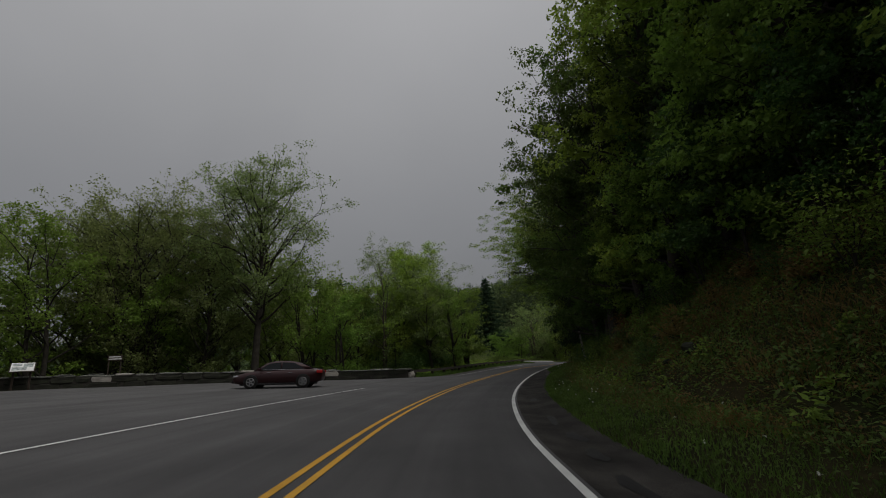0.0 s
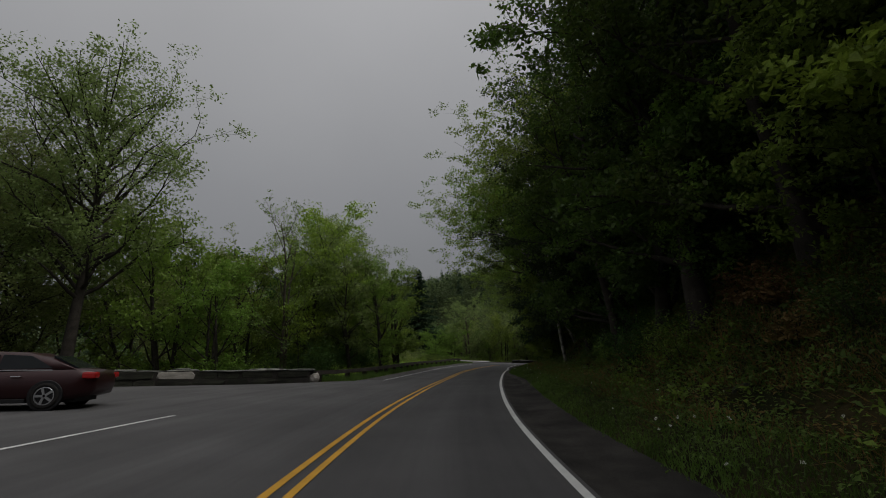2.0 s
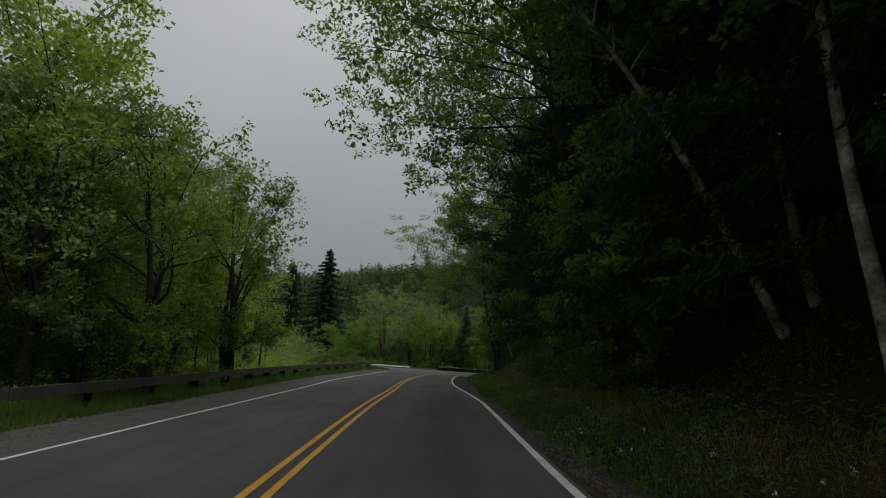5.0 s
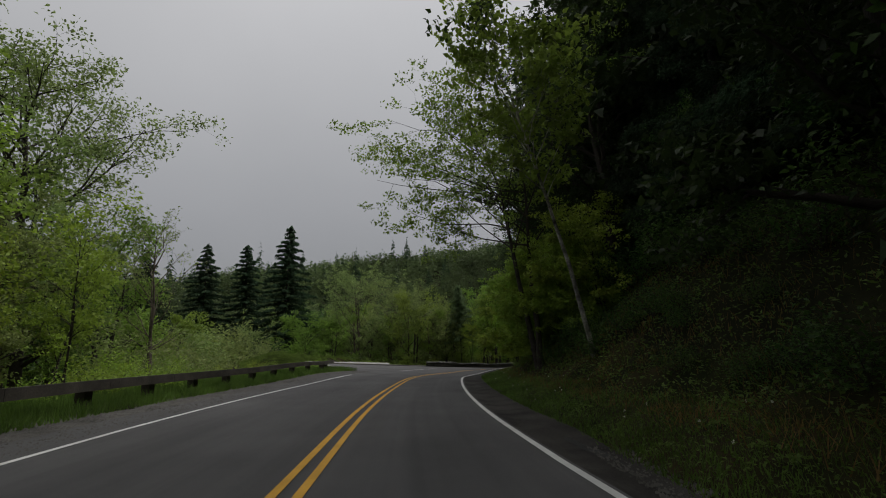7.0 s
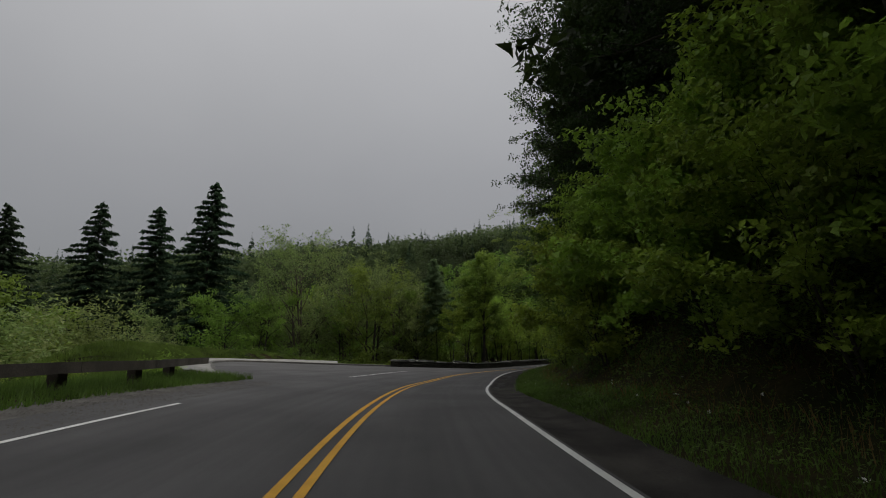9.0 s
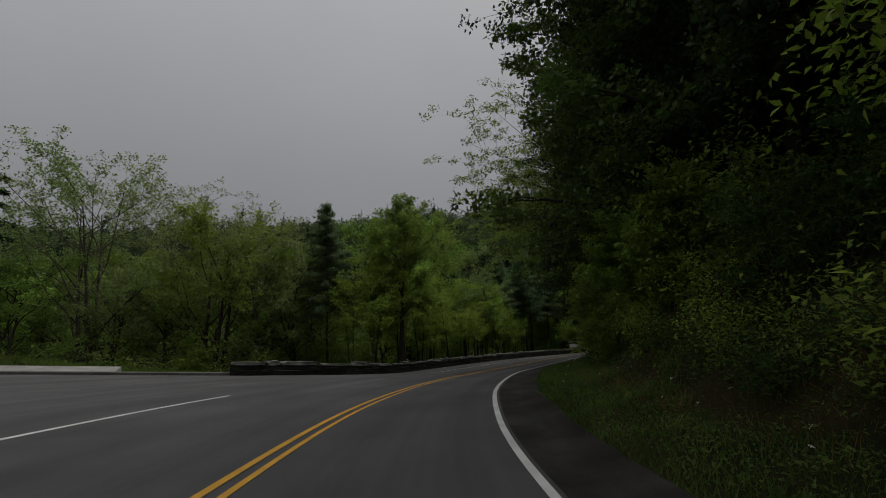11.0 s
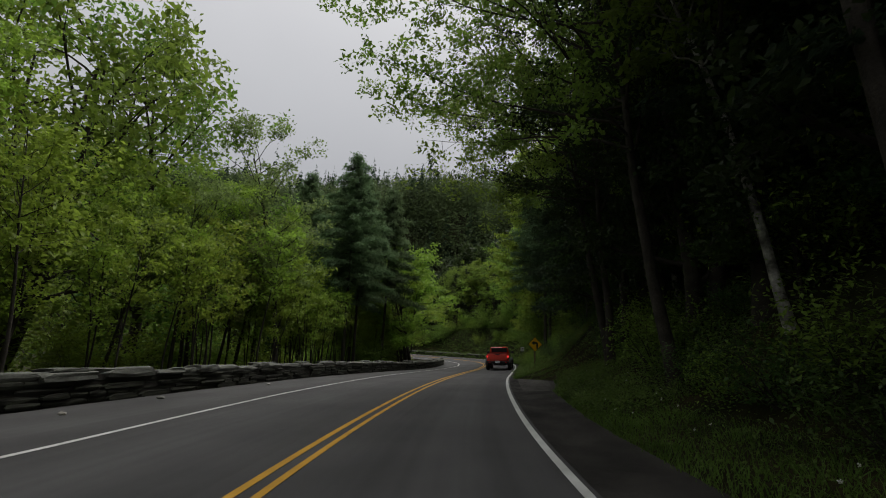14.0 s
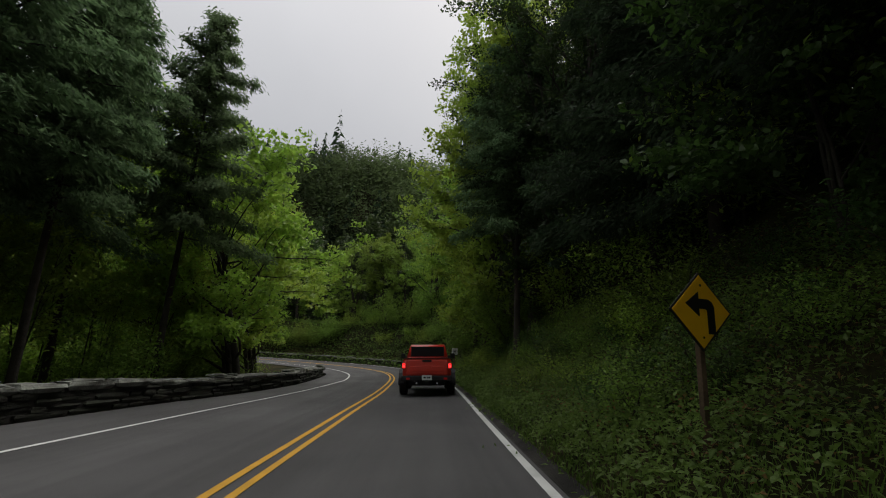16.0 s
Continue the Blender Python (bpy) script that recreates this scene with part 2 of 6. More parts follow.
LEFT_EDGE = [(-60, 24), (24, 26), (27, 25), (32, 19.5), (36.6, 12.9), (40.2, 7.6), (41.6, 4.9), (91, 4.9), (94, 7.5), (99, 11.5), (104, 16), (109, 19.5), (113, 19.5), (116, 14),
             (118, 9.8), (122, 7.0), (128, 6.3), (150, 6.2), (166, 5.6), (176, 4.6), (300, 4.4)]
SHOULDER_W = [(-60, 1.3), (36, 1.3), (44, 0.4), (56, 0.4), (64, 1.2), (140, 1.3), (146.5, 1.5), (149, 1.9), (152.6, 2.1), (154.2, 0.35), (300, 0.35)]
LEFT_LINE = [(-60, 5), (-4, 4.933), (4, 4.913), (14, 4.862), (23, 4.802), (41, 3.799), (50, 3.655), (58, 3.7), (64, 3.862), (74, 3.89), (84, 3.71), (99, 3.884), (109, 4.173), (126, 3.315), (131, 3.321), (136, 3.275), (144, 3.532), (152, 3.589), (158, 3.623), (160, 3.571), (170, 3.288), (180, 2.723), (190, 3), (300, 3)]


def table(rows, s):
    return np.interp(s, [r[0] for r in rows], [r[1] for r in rows])


RIGHT_LINE = [(-60, 3.15), (-8, 3.15), (-2, 3.17), (7, 3.042), (16, 3.069), (25, 3.174), (34, 3.177), (43, 3.217), (52, 3.319), (61, 3.106), (70, 3.101), (79, 3.115), (88, 3.133), (97, 3.346), (98, 3.381), (104, 3.297), (106, 3.29), (110, 3.278), (114, 3.353), (116, 3.365), (122, 3.262), (124, 3.239), (128, 3.188), (134, 3.205), (136, 3.208), (140, 3.191), (147, 3.172), (150, 3.151), (155, 3.119), (164, 3.135), (174, 3.109), (182, 3.15), (300, 3.15)]


def right_line(s):
    return table(RIGHT_LINE, s)


def smooth(u):
    u = np.clip(u, 0, 1)
    return u * u * (3 - 2 * u)


def waves(x, y, size, seed):
    """Gentle uneven ground."""
    r = np.random.RandomState(seed)
    z = 0
    for _ in range(6):
        a, f, p = r.uniform(0, 6.28), r.uniform(.6, 1.6) / size, r.uniform(0, 6.28)
        z = z + np.sin((x * math.cos(a) + y * math.sin(a)) * f * 6.28 + p)
    return z / 6


def ground_height(x, y):
    shape = np.shape(x)
    x, y = np.ravel(x).astype(float), np.ravel(y).astype(float)
    s, d, i = locate(x, y)
    edge_r = right_line(s) + table(SHOULDER_W, s)
    edge_l = np.maximum(table(LEFT_EDGE, s) + 1.0, 7.6)
    zr = ST[i, 2] + ST[i, 3] * np.minimum(d, edge_r)
    u = np.maximum(d - edge_r, 0)
    bench = np.interp(s, [-20, 30, 42, 60, 75, 100, 125, 140, 300], [2.2, 2.4, 3.2, 3.0, 2.4, 2.0, 2.6, 2.0, 2.0])
    steep = np.maximum(u - bench, 0)
    rise = np.interp(s, [140, 148, 176, 190], [.16, .42, .42, .16]) * np.minimum(u, bench) + 1.05 * np.minimum(steep, 5) + .62 * np.clip(steep - 5, 0, 60) + .25 * np.clip(steep - 65, 0, 120)
    rise = np.where(s > 178, rise * (1 - smooth((s - 178) / 14)) + np.minimum(rise, 5.0) * smooth((s - 178) / 14), rise)
    rise = rise + waves(x, y, 9, 3) * .35 * smooth(u / 5) + waves(x, y, 60, 5) * 6 * smooth((u - 20) / 60) * (s < 178)
    zl = ST[i, 2] + ST[i, 4] * np.maximum(d, -edge_l)
    q = np.maximum(-d - edge_l, 0)
    drop = .06 * np.minimum(q, 3) + .24 * np.clip(q - 3, 0, 24)
    drop = drop - np.interp(s, [91, 96, 114, 120], [0, 1.85, 1.7, 0]) * smooth((q - .4) / 4.5) * (1 - smooth((q - 10) / 8))
    drop = drop + waves(x, y, 12, 7) * .4 * smooth(q / 8) + waves(x, y, 140, 9) * 3 * smooth((q - 60) / 200)
    z = np.where(d > 0, zr + rise, zl - drop)
    # the hills that close the valley ahead
    r, a = np.hypot(x - 40, y - 120), np.degrees(np.arctan2(x - 40, y - 120))
    top = np.interp(a, [-180, -130, -75, -40, -28, -11, 8, 34, 53, 75, 100, 140, 180], [12, 8, 14, 26, 33, 42, 54, 52, 49, 38, 20, 12, 12])
    away = np.interp(a, [-75, -28, -11, 8, 34, 53, 90], [270, 258, 250, 244, 216, 178, 170])
    z = z + top * (1 + .12 * waves(x, y, 80, 12)) * smooth((r - .36 * away) / (.62 * away)) * smooth((np.abs(d) - 25) / 40)
    far = np.hypot(x - 30, y - 70)
    z = z * (1 - smooth((far - 900) / 900))
    return z.reshape(shape)


def mesh_object(name, verts, faces, material, parent=None, shade=True):
    me = bpy.data.meshes.new(name)
    me.from_pydata([tuple(v) for v in verts], [], [tuple(f) for f in faces])
    if shade:
        me.polygons.foreach_set("use_smooth", [True] * len(me.polygons))
    for m in (material if isinstance(material, (list, tuple)) else [material]):
        me.materials.append(m)
    ob = new(name, me)
    ob.parent = parent
    return ob


def part(name, bm, material, parent, label="", smooth_it=False):
    me = bpy.data.meshes.new(name)
    bm.normal_update()
    bm.to_mesh(me)
    bm.free()
    me.materials.append(material)
    if smooth_it:
        me.polygons.foreach_set("use_smooth", [True] * len(me.polygons))
    ob = new(name, me)
    ob.parent = parent
    return tagged(ob, label)


def grid_faces(rows, cols):
    r, c = np.meshgrid(np.arange(rows - 1), np.arange(cols - 1), indexing="ij")
    a = (r * cols + c).ravel()
    return np.stack([a, a + 1, a + cols + 1, a + cols], -1)


# ---- ground ----
def spaced(lo, hi, mid_lo, mid_hi, step, growth):
    mid = list(np.arange(mid_lo, mid_hi + .01, step))
    k, v = step, mid_lo
    left = []
    while v > lo:
        k *= growth
        v -= k
        left.append(v)
    k, v = step, mid_hi
    right = []
    while v < hi:
        k *= growth
        v += k
        right.append(v)
    return np.array(left[::-1] + mid + right)


gx, gy = spaced(-3200, 3200, -36, 104, 1.1, 1.09), spaced(-3200, 3200, -26, 172, 1.1, 1.09)
GX, GY = np.meshgrid(gx, gy)
GZ = ground_height(GX, GY)
gs, gd, _ = locate(GX.ravel(), GY.ravel())
under = (gd < right_line(gs) + table(SHOULDER_W, gs) - .2) & (gd > -table(LEFT_EDGE, gs) + .2)
near = (gd < right_line(gs) + table(SHOULDER_W, gs) + 1.0) & (gd > -table(LEFT_EDGE, gs) - 1.0)
GZ = GZ.ravel() - np.where(under, .30, np.where(near, .03, 0))
ground = mesh_object("ground", np.stack([GX.ravel(), GY.ravel(), GZ], -1), grid_faces(len(gy), len(gx)), [FOREST, GRASS_SOIL])
cx, cy = (GX[:-1, :-1] + GX[1:, 1:]) / 2, (GY[:-1, :-1] + GY[1:, 1:]) / 2
cs, cd, _ = locate(cx.ravel(), cy.ravel())
verge = (cd < right_line(cs) + table(SHOULDER_W, cs) + 3.4) & (cd > -table(LEFT_EDGE, cs) - 9) & (np.hypot(cx - 30, cy - 70).ravel() < 150)
ground.data.polygons.foreach_set("material_index", verge.astype(int))
tagged(ground, "wooded mountain ground of dark soil and leaf litter", "ground", kind="structure")


def ribbon(name, s0, s1, offsets, material, lift=0.0, step=0.5, skirt=0.0):
    """A sheet along the road between offsets, which are numbers or functions of s."""
    ss = np.arange(s0, s1 + step / 2, step)
    cols = []
    for o in offsets:
        d = o(ss) if callable(o) else np.full(len(ss), float(o))
        q = at_road(ss, d)
        q[:, 2] += lift
        cols.append(q)
    v = np.stack(cols, 1)
    f = grid_faces(len(ss), len(offsets))[:, ::-1]
    ob = mesh_object(name, v.reshape(-1, 3), f, material)
    across = np.stack([o(ss) if callable(o) else np.full(len(ss), float(o)) for o in offsets], 1).ravel()
    where = np.stack([across, np.repeat(ss, len(offsets))], -1)
    ob.data.uv_layers.new(name="UVMap").data.foreach_set("uv", where[f.ravel()].ravel())
    return ob


def left_edge(s):
    return -table(LEFT_EDGE, s)


road = ribbon("road", -50, 255, [left_edge, lambda s: left_edge(s) * .7 - .45, lambda s: left_edge(s) * .35 - .95, -1.5, 0.0, 1.6, lambda s: right_line(s) + .12], ASPHALT)
tagged(road, "worn grey two-lane mountain road with a paved pull-off", "road", kind="structure")
gutter_rows = [lambda s: right_line(s) + .12, lambda s: right_line(s) + .12 + .35 * (table(SHOULDER_W, s) - .12), lambda s: right_line(s) + table(SHOULDER_W, s)]
gutter = ribbon("shoulder", -50, 255, gutter_rows, SHOULDER)
for k, v in enumerate(gutter.data.vertices):
    v.co.z += (0, -.045, .02)[k % 3]
tagged(gutter, "cracked dark asphalt shoulder beside the white edge line", "road shoulder", kind="structure")


def line(name, s0, s1, offset, width, material, label):
    o = offset if callable(offset) else (lambda s: np.full(len(s), offset))
    ob = ribbon(name, s0, s1, [lambda s: o(s) - width / 2, lambda s: o(s) + width / 2], material, .008)
    return tagged(ob, label, "road marking", kind="structure")


for side in (-.125, .125):
    line("centre_line", -48, 253, side, .1, YELLOW, "solid yellow centre line painted on the asphalt")
line("edge_line", -48, 253, right_line, .11, WHITE, "solid white edge line painted on the asphalt")
for a, b in ((-48, 23.6), (40.7, 84.6), (99.0, 108.8), (126.2, 142.6), (142.75, 253)):
    line("edge_line", a, b, lambda s: -table(LEFT_LINE, s), .1, WHITE, "white edge line painted on the asphalt")

# ---- trees ----
def tube(points, radii, sides, verts, faces):
    """A tapered limb through the points."""
    base = len(verts)
    p = np.asarray(points, float)
    t = np.gradient(p, axis=0)
    t /= np.linalg.norm(t, axis=1)[:, None] + 1e-9
    ref = np.array([1.0, 0.03, 0.0]) if abs(t[0][2]) > .7 else np.array([0.0, 0.05, 1.0])
    for q, r, w in zip(p, radii, t):
        a = np.cross(w, ref)
        a /= np.linalg.norm(a) + 1e-9
        b = np.cross(w, a)
        for k in range(sides):
            c = 2 * math.pi * k / sides
            verts.append(q + r * (math.cos(c) * a + math.sin(c) * b))
    for i in range(len(p) - 1):
        for k in range(sides):
            j = base + i * sides
            faces.append((j + k, j + (k + 1) % sides, j + sides + (k + 1) % sides, j + sides + k))


def leaf_mesh(centres, sizes, rng, droop=0.3, narrow=.6, along=None, tri=False, level=.55):
    """Many small pointed leaves, each a folded blade that lies more or less level."""
    n = len(centres)
    up = rng.normal(size=(n, 3)) * level
    up[:, 2] += 1.0
    a = rng.normal(size=(n, 3)) if along is None else along + rng.normal(size=(n, 3)) * .35
    a[:, 2] -= droop
    b = np.cross(up, a)
    b /= np.linalg.norm(b, axis=1)[:, None] + 1e-9
    if along is None:
        a = np.cross(b, up)
    a /= np.linalg.norm(a, axis=1)[:, None] + 1e-9
    c = np.asarray(centres)
    s = np.asarray(sizes)[:, None]
    if tri:
        v = np.stack([c - a * s * .4 - b * s * narrow * .45, c - a * s * .25 + b * s * narrow * .55, c + a * s * .65], 1).reshape(-1, 3)
        return v, np.arange(3 * n).reshape(-1, 3)
    fold = np.cross(a, b) * s * .12
    v = np.stack([c - a * s * .5, c - a * s * .12 + b * s * narrow * .5 + fold, c + a * s * .55, c - a * s * .08 - b * s * narrow * .5 + fold], 1).reshape(-1, 3)
    return v, np.arange(4 * n).reshape(-1, 4)


SIZE = {}


def fast_mesh(name, verts, faces, material, parent):
    me = bpy.data.meshes.new(name)
    v = np.asarray(verts, np.float32)
    f = np.asarray(faces, np.int32)
    me.vertices.add(len(v))
    me.vertices.foreach_set("co", v.ravel())
    me.loops.add(f.size)
    me.loops.foreach_set("vertex_index", f.ravel())
    me.polygons.add(len(f))
    me.polygons.foreach_set("loop_start", np.arange(len(f), dtype=np.int32) * f.shape[1])
    me.polygons.foreach_set("loop_total", np.full(len(f), f.shape[1], np.int32))
    me.materials.append(material)
    me.update(calc_edges=True)
    ob = new(name, me)
    ob.parent = parent
    return ob


def wander(p, direction, length, steps, rng, wobble, lift=0.0):
    """A crooked line from p."""
    pts, d = [np.array(p, float)], np.array(direction, float)
    for _ in range(steps):
        d = d + rng.normal(size=3) * wobble + np.array([0, 0, lift])
        d /= np.linalg.norm(d)
        pts.append(pts[-1] + d * length / steps)
    return pts


def broadleaf(name, seed, height, spread, leaves, leaf_size, leaf, bark, label, crown_from=.3, lean=(0, 0), stems=1, side=(0, 0), clump=.75, trunk_r=None, top=.8, category="tree", tri=False, reach=1.0, flat=.6, more=0, bunch=.55, bold=1.35):
    """A tree whose limbs carry clumps of leaves; side pulls the crown to one side."""
    rng = np.random.RandomState(seed)
    thing = new(name)
    verts, faces, tips, dirs = [], [], [], []
    r0 = trunk_r or height * .016
    side3 = np.array([side[0], side[1], 0.0])
    for st in range(stems):
        ang = rng.uniform(0, 6.28)
        off = np.array([math.cos(ang), math.sin(ang), 0]) * (0.25 * r0 * 4 if stems > 1 else 0)
        d0 = np.array([lean[0] + off[0] * .5, lean[1] + off[1] * .5, 1.0])
        trunk = wander(off + np.array([0, 0, -.5]), d0, height * top, 9, rng, .05, .02)
        rad = [r0 * (1.25 if i == 0 else 1) * (1 - .86 * i / 9) for i in range(10)]
        tube(trunk, rad, 7, verts, faces)
        limbs = int((15 + more + height * .5) / (1 + .6 * (stems - 1)))
        for k in range(limbs):
            u = crown_from + (1 - crown_from) * (k + rng.uniform(0, 1)) / limbs
            i = min(8, int(u * 9))
            p = trunk[i] + (trunk[i + 1] - trunk[i]) * (u * 9 - i)
            az = k * 2.4 + rng.uniform(-.5, .5)
            envelope = math.sin(math.pi * min(1, .22 + .78 * (1 - (u - crown_from) / (1 - crown_from + 1e-6)))) ** .6
            ln = spread * (.45 + .6 * envelope) * rng.uniform(.75, 1.1) * (1.0 if u < .9 else .7)
            dd = np.array([math.cos(az), math.sin(az), rng.uniform(.35, .9) + .5 * u]) * np.array([1, 1, reach]) + side3
            limb = wander(p, dd / np.linalg.norm(dd), ln, 5, rng, .16, .03)
            lr = r0 * (.42 - .25 * u)
            tube(limb, [lr * (1 - .8 * q / 5) for q in range(6)], 5, verts, faces)
            for m in range(5):
                w = rng.uniform(.3, 1.0)
                j = min(4, int(w * 5))
                bp = limb[j] + (limb[j + 1] - limb[j]) * (w * 5 - j)
                bd = (limb[j + 1] - limb[j]) / (np.linalg.norm(limb[j + 1] - limb[j]) + 1e-9) + rng.normal(size=3) * .6
                bl = ln * rng.uniform(.28, .5)
                br = wander(bp, bd / np.linalg.norm(bd), bl, 3, rng, .2, .02)
                tube(br, [lr * .32, lr * .22, lr * .13, lr * .06], 3, verts, faces)
                for q in (1, 2, 3):
                    tips.append(br[q])
                    dirs.append(br[q] - br[q - 1])
                tw = wander(br[2], bd + rng.normal(size=3) * .8, bl * .5, 2, rng, .2, 0)
                tube(tw, [lr * .12, lr * .08, lr * .03], 3, verts, faces)
                tips.append(tw[-1])
                dirs.append(tw[-1] - tw[0])
    mesh_object("trunk", verts, faces, bark, thing)
    tips = np.array(tips)
    pick = rng.randint(0, len(tips), leaves)
    ball = rng.normal(size=(leaves, 3))
    ball *= (rng.uniform(.1, 1, leaves) ** .6 / np.linalg.norm(ball, axis=1))[:, None]
    c = tips[pick] + ball * np.array([clump, clump, clump * flat]) * bunch
    v, f = leaf_mesh(c, rng.uniform(.65, 1.3, leaves) * leaf_size * bold, rng, tri=tri, level=1.05)
    fast_mesh("crown", v, f, leaf, thing)
    SIZE[thing] = (float(np.percentile(v[:, 2], 98.5)), float(-np.percentile(v[:, 0], .7)))
    return tagged(thing, label, category, "roadside trees")


def conifer(name, seed, height, radius, sprays, label, leaf=None, bare=.1, ragged=.25, spray=1.0, fluff=.05, tri=False, stout=.013, full=1.0):
    """A spruce: whorls of drooping boughs with hanging sprays of needles."""
    rng = np.random.RandomState(seed)
    thing = new(name)
    verts, faces = [], []
    trunk = wander((0, 0, -.5), (0, 0, 1), height + .5, 10, rng, .008, .02)
    tube(trunk, [height * stout * (1.02 - i / 10) + .01 for i in range(11)], 7, verts, faces)
    cs, al = [], []
    boughs = int(height * 5)
    for k in range(boughs):
        u = bare + (1 - bare) * (k / boughs) ** .9
        z = u * height
        ln = radius * min(1, (1 - u) / full) ** .8 * rng.uniform(1 - ragged, 1.0) + .25
        az = k * 2.399 + rng.uniform(-.3, .3)
        d = np.array([math.cos(az), math.sin(az), .12 - .25 * (1 - u)])
        base = np.array([trunk[min(10, int(u * 10))][0], trunk[min(10, int(u * 10))][1], z])
        pts = [base + d * ln * q / 3 + np.array([0, 0, -.18 * ln * (q / 3) ** 2 + .12 * ln * max(0, q / 3 - .6)]) for q in range(4)]
        tube(pts, [.035, .025, .015, .006], 3, verts, faces)
        n = max(6, int(sprays * ln / (radius * boughs * .42)))
        w = rng.uniform(.12, 1.0, n)
        j = np.minimum(2, (w * 3).astype(int))
        pa = np.array(pts)
        c = pa[j] + (pa[j + 1] - pa[j]) * (w * 3 - j)[:, None]
        sidev = np.array([-d[1], d[0], 0])
        sgn = rng.uniform(-1, 1, n)[:, None]
        cs.append(c + sidev * sgn * (ln * .22) * (1.1 - w)[:, None] + rng.normal(size=(n, 3)) * fluff)
        al.append(d * .6 + sidev * sgn * .9 + np.array([0, 0, -.35]))
    mesh_object("trunk", verts, faces, DARK_BARK, thing)
    c, a = np.vstack(cs), np.vstack(al)
    v, f = leaf_mesh(c, rng.uniform(.4, .85, len(c)) * (.6 + height * .015) * spray, rng, .25, .36, a, tri, .5)
    fast_mesh("crown", v, f, leaf or NEEDLE, thing)
    SIZE[thing] = (height, radius)
    return tagged(thing, label, "conifer", "dark conifers")


def shrub(name, seed, height, leaves, leaf_size, leaf, label, width=1.3):
    rng = np.random.RandomState(seed)
    thing = new(name)
    verts, faces, tips = [], [], []
    for k in range(11):
        az = k * 2.4
        d = np.array([math.cos(az) * rng.uniform(.2, width), math.sin(az) * rng.uniform(.2, width), 1.0])
        st = wander((0, 0, -.2), d / np.linalg.norm(d), height * rng.uniform(.7, 1.15), 4, rng, .2, .02)
        tube(st, [.022, .017, .012, .008, .003], 4, verts, faces)
        for q in (2, 3, 4):
            tips.append(st[q])
            for _ in range(2):
                tw = wander(st[q], rng.normal(size=3) + np.array([0, 0, .3]), height * .25, 2, rng, .2, 0)
                tube(tw, [.007, .005, .002], 3, verts, faces)
                tips += [tw[1], tw[2]]
    mesh_object("trunk", verts, faces, DARK_BARK, thing)
    tips = np.array(tips)
    c = tips[rng.randint(0, len(tips), leaves)] + rng.normal(size=(leaves, 3)) * height * .12
    c[:, 2] = np.abs(c[:, 2])
    v, f = leaf_mesh(c, rng.uniform(.6, 1.3, leaves) * leaf_size, rng, .25, .52, tri=leaf_size > .2)
    fast_mesh("foliage", v, f, leaf, thing)
    return tagged(thing, label, "shrub", "roadside shrubs")


BIG = [broadleaf("tree", 11, 21, 6.6, 28000, .155, LEAF_PALE, DARK_BARK, "tall spreading tree with thin pale spring leaves behind the wall", .36, clump=.95, trunk_r=.36, more=22, flat=.75, bunch=.7, bold=1.1),
       broadleaf("tree", 12, 20, 6.4, 29000, .155, LEAF_PALE, DARK_BARK, "tall broad tree in pale new leaf behind the wall", .2, stems=2, clump=.95, trunk_r=.3, more=26, flat=.75, bunch=.7, bold=1.1)]
MID = [broadleaf("tree", 21, 14, 4.8, 10500, .165, LEAF_FRESH, DARK_BARK, "broadleaf tree in fresh spring leaf on the valley side", .12, stems=2, clump=.95, bold=1.2),
       broadleaf("tree", 22, 13, 4.4, 9000, .155, LEAF_PALE, DARK_BARK, "broadleaf tree with airy yellow-green spring leaves", .2, stems=2, clump=.9, bold=1.2),
       broadleaf("tree", 23, 12, 4.6, 10500, .165, LEAF_FRESH, DARK_BARK, "broadleaf tree in fresh green leaf with forked trunk", .1, stems=3, clump=.95, bold=1.2)]
FILL = [broadleaf("tree", 25, 14, 4.8, 6000, .36, LEAF_FRESH, DARK_BARK, "leafy green tree in the wood below the road", .05, clump=1.2, tri=True, bold=1.0),
        broadleaf("tree", 26, 15, 5.0, 6000, .36, LEAF_DARK, DARK_BARK, "dark green tree in the wood below the road", .05, clump=1.2, tri=True, bold=1.0)]
SLIM = [broadleaf("slender_tree", 31, 13, 3.0, 7500, .125, LEAF_BRIGHT, DARK_BARK, "slender roadside tree with a bare dark lower trunk", .42, clump=.9, trunk_r=.12, flat=.4, bold=1.2),
        broadleaf("slender_tree", 32, 12, 2.8, 7000, .125, LEAF_BRIGHT, DARK_BARK, "slender tree in bright green spring leaf", .36, clump=.9, trunk_r=.10, flat=.4, bold=1.2),
        broadleaf("slender_tree", 33, 14, 3.2, 7500, .125, LEAF_PALE, DARK_BARK, "slender tree with sparse pale leaves", .38, clump=.9, trunk_r=.13, flat=.4, bold=1.2)]
POLE = [broadleaf("slender_tree", 35, 9, 1.7, 1500, .12, LEAF_BRIGHT, DARK_BARK, "thin dark stem with a small crown of bright leaves", .5, clump=.7, trunk_r=.055, flat=.4),
        broadleaf("slender_tree", 36, 8, 1.9, 1700, .12, LEAF_BRIGHT, DARK_BARK, "thin crooked stems in bright spring leaf", .4, stems=2, clump=.7, trunk_r=.045, flat=.4)]
AIRY = broadleaf("tree", 42, 14, 5.0, 17000, .12, LEAF_PALE, BARK, "airy tree whose pale twigs are just coming into leaf", .2, stems=3, clump=.7, trunk_r=.15, more=10, bold=1.0)
BARE = broadleaf("bare_tree", 41, 14, 3.4, 2200, .11, LEAF_PALE, BARK, "nearly bare tree with grey twigs just budding", .2, stems=2, clump=.5, trunk_r=.14, tri=True)
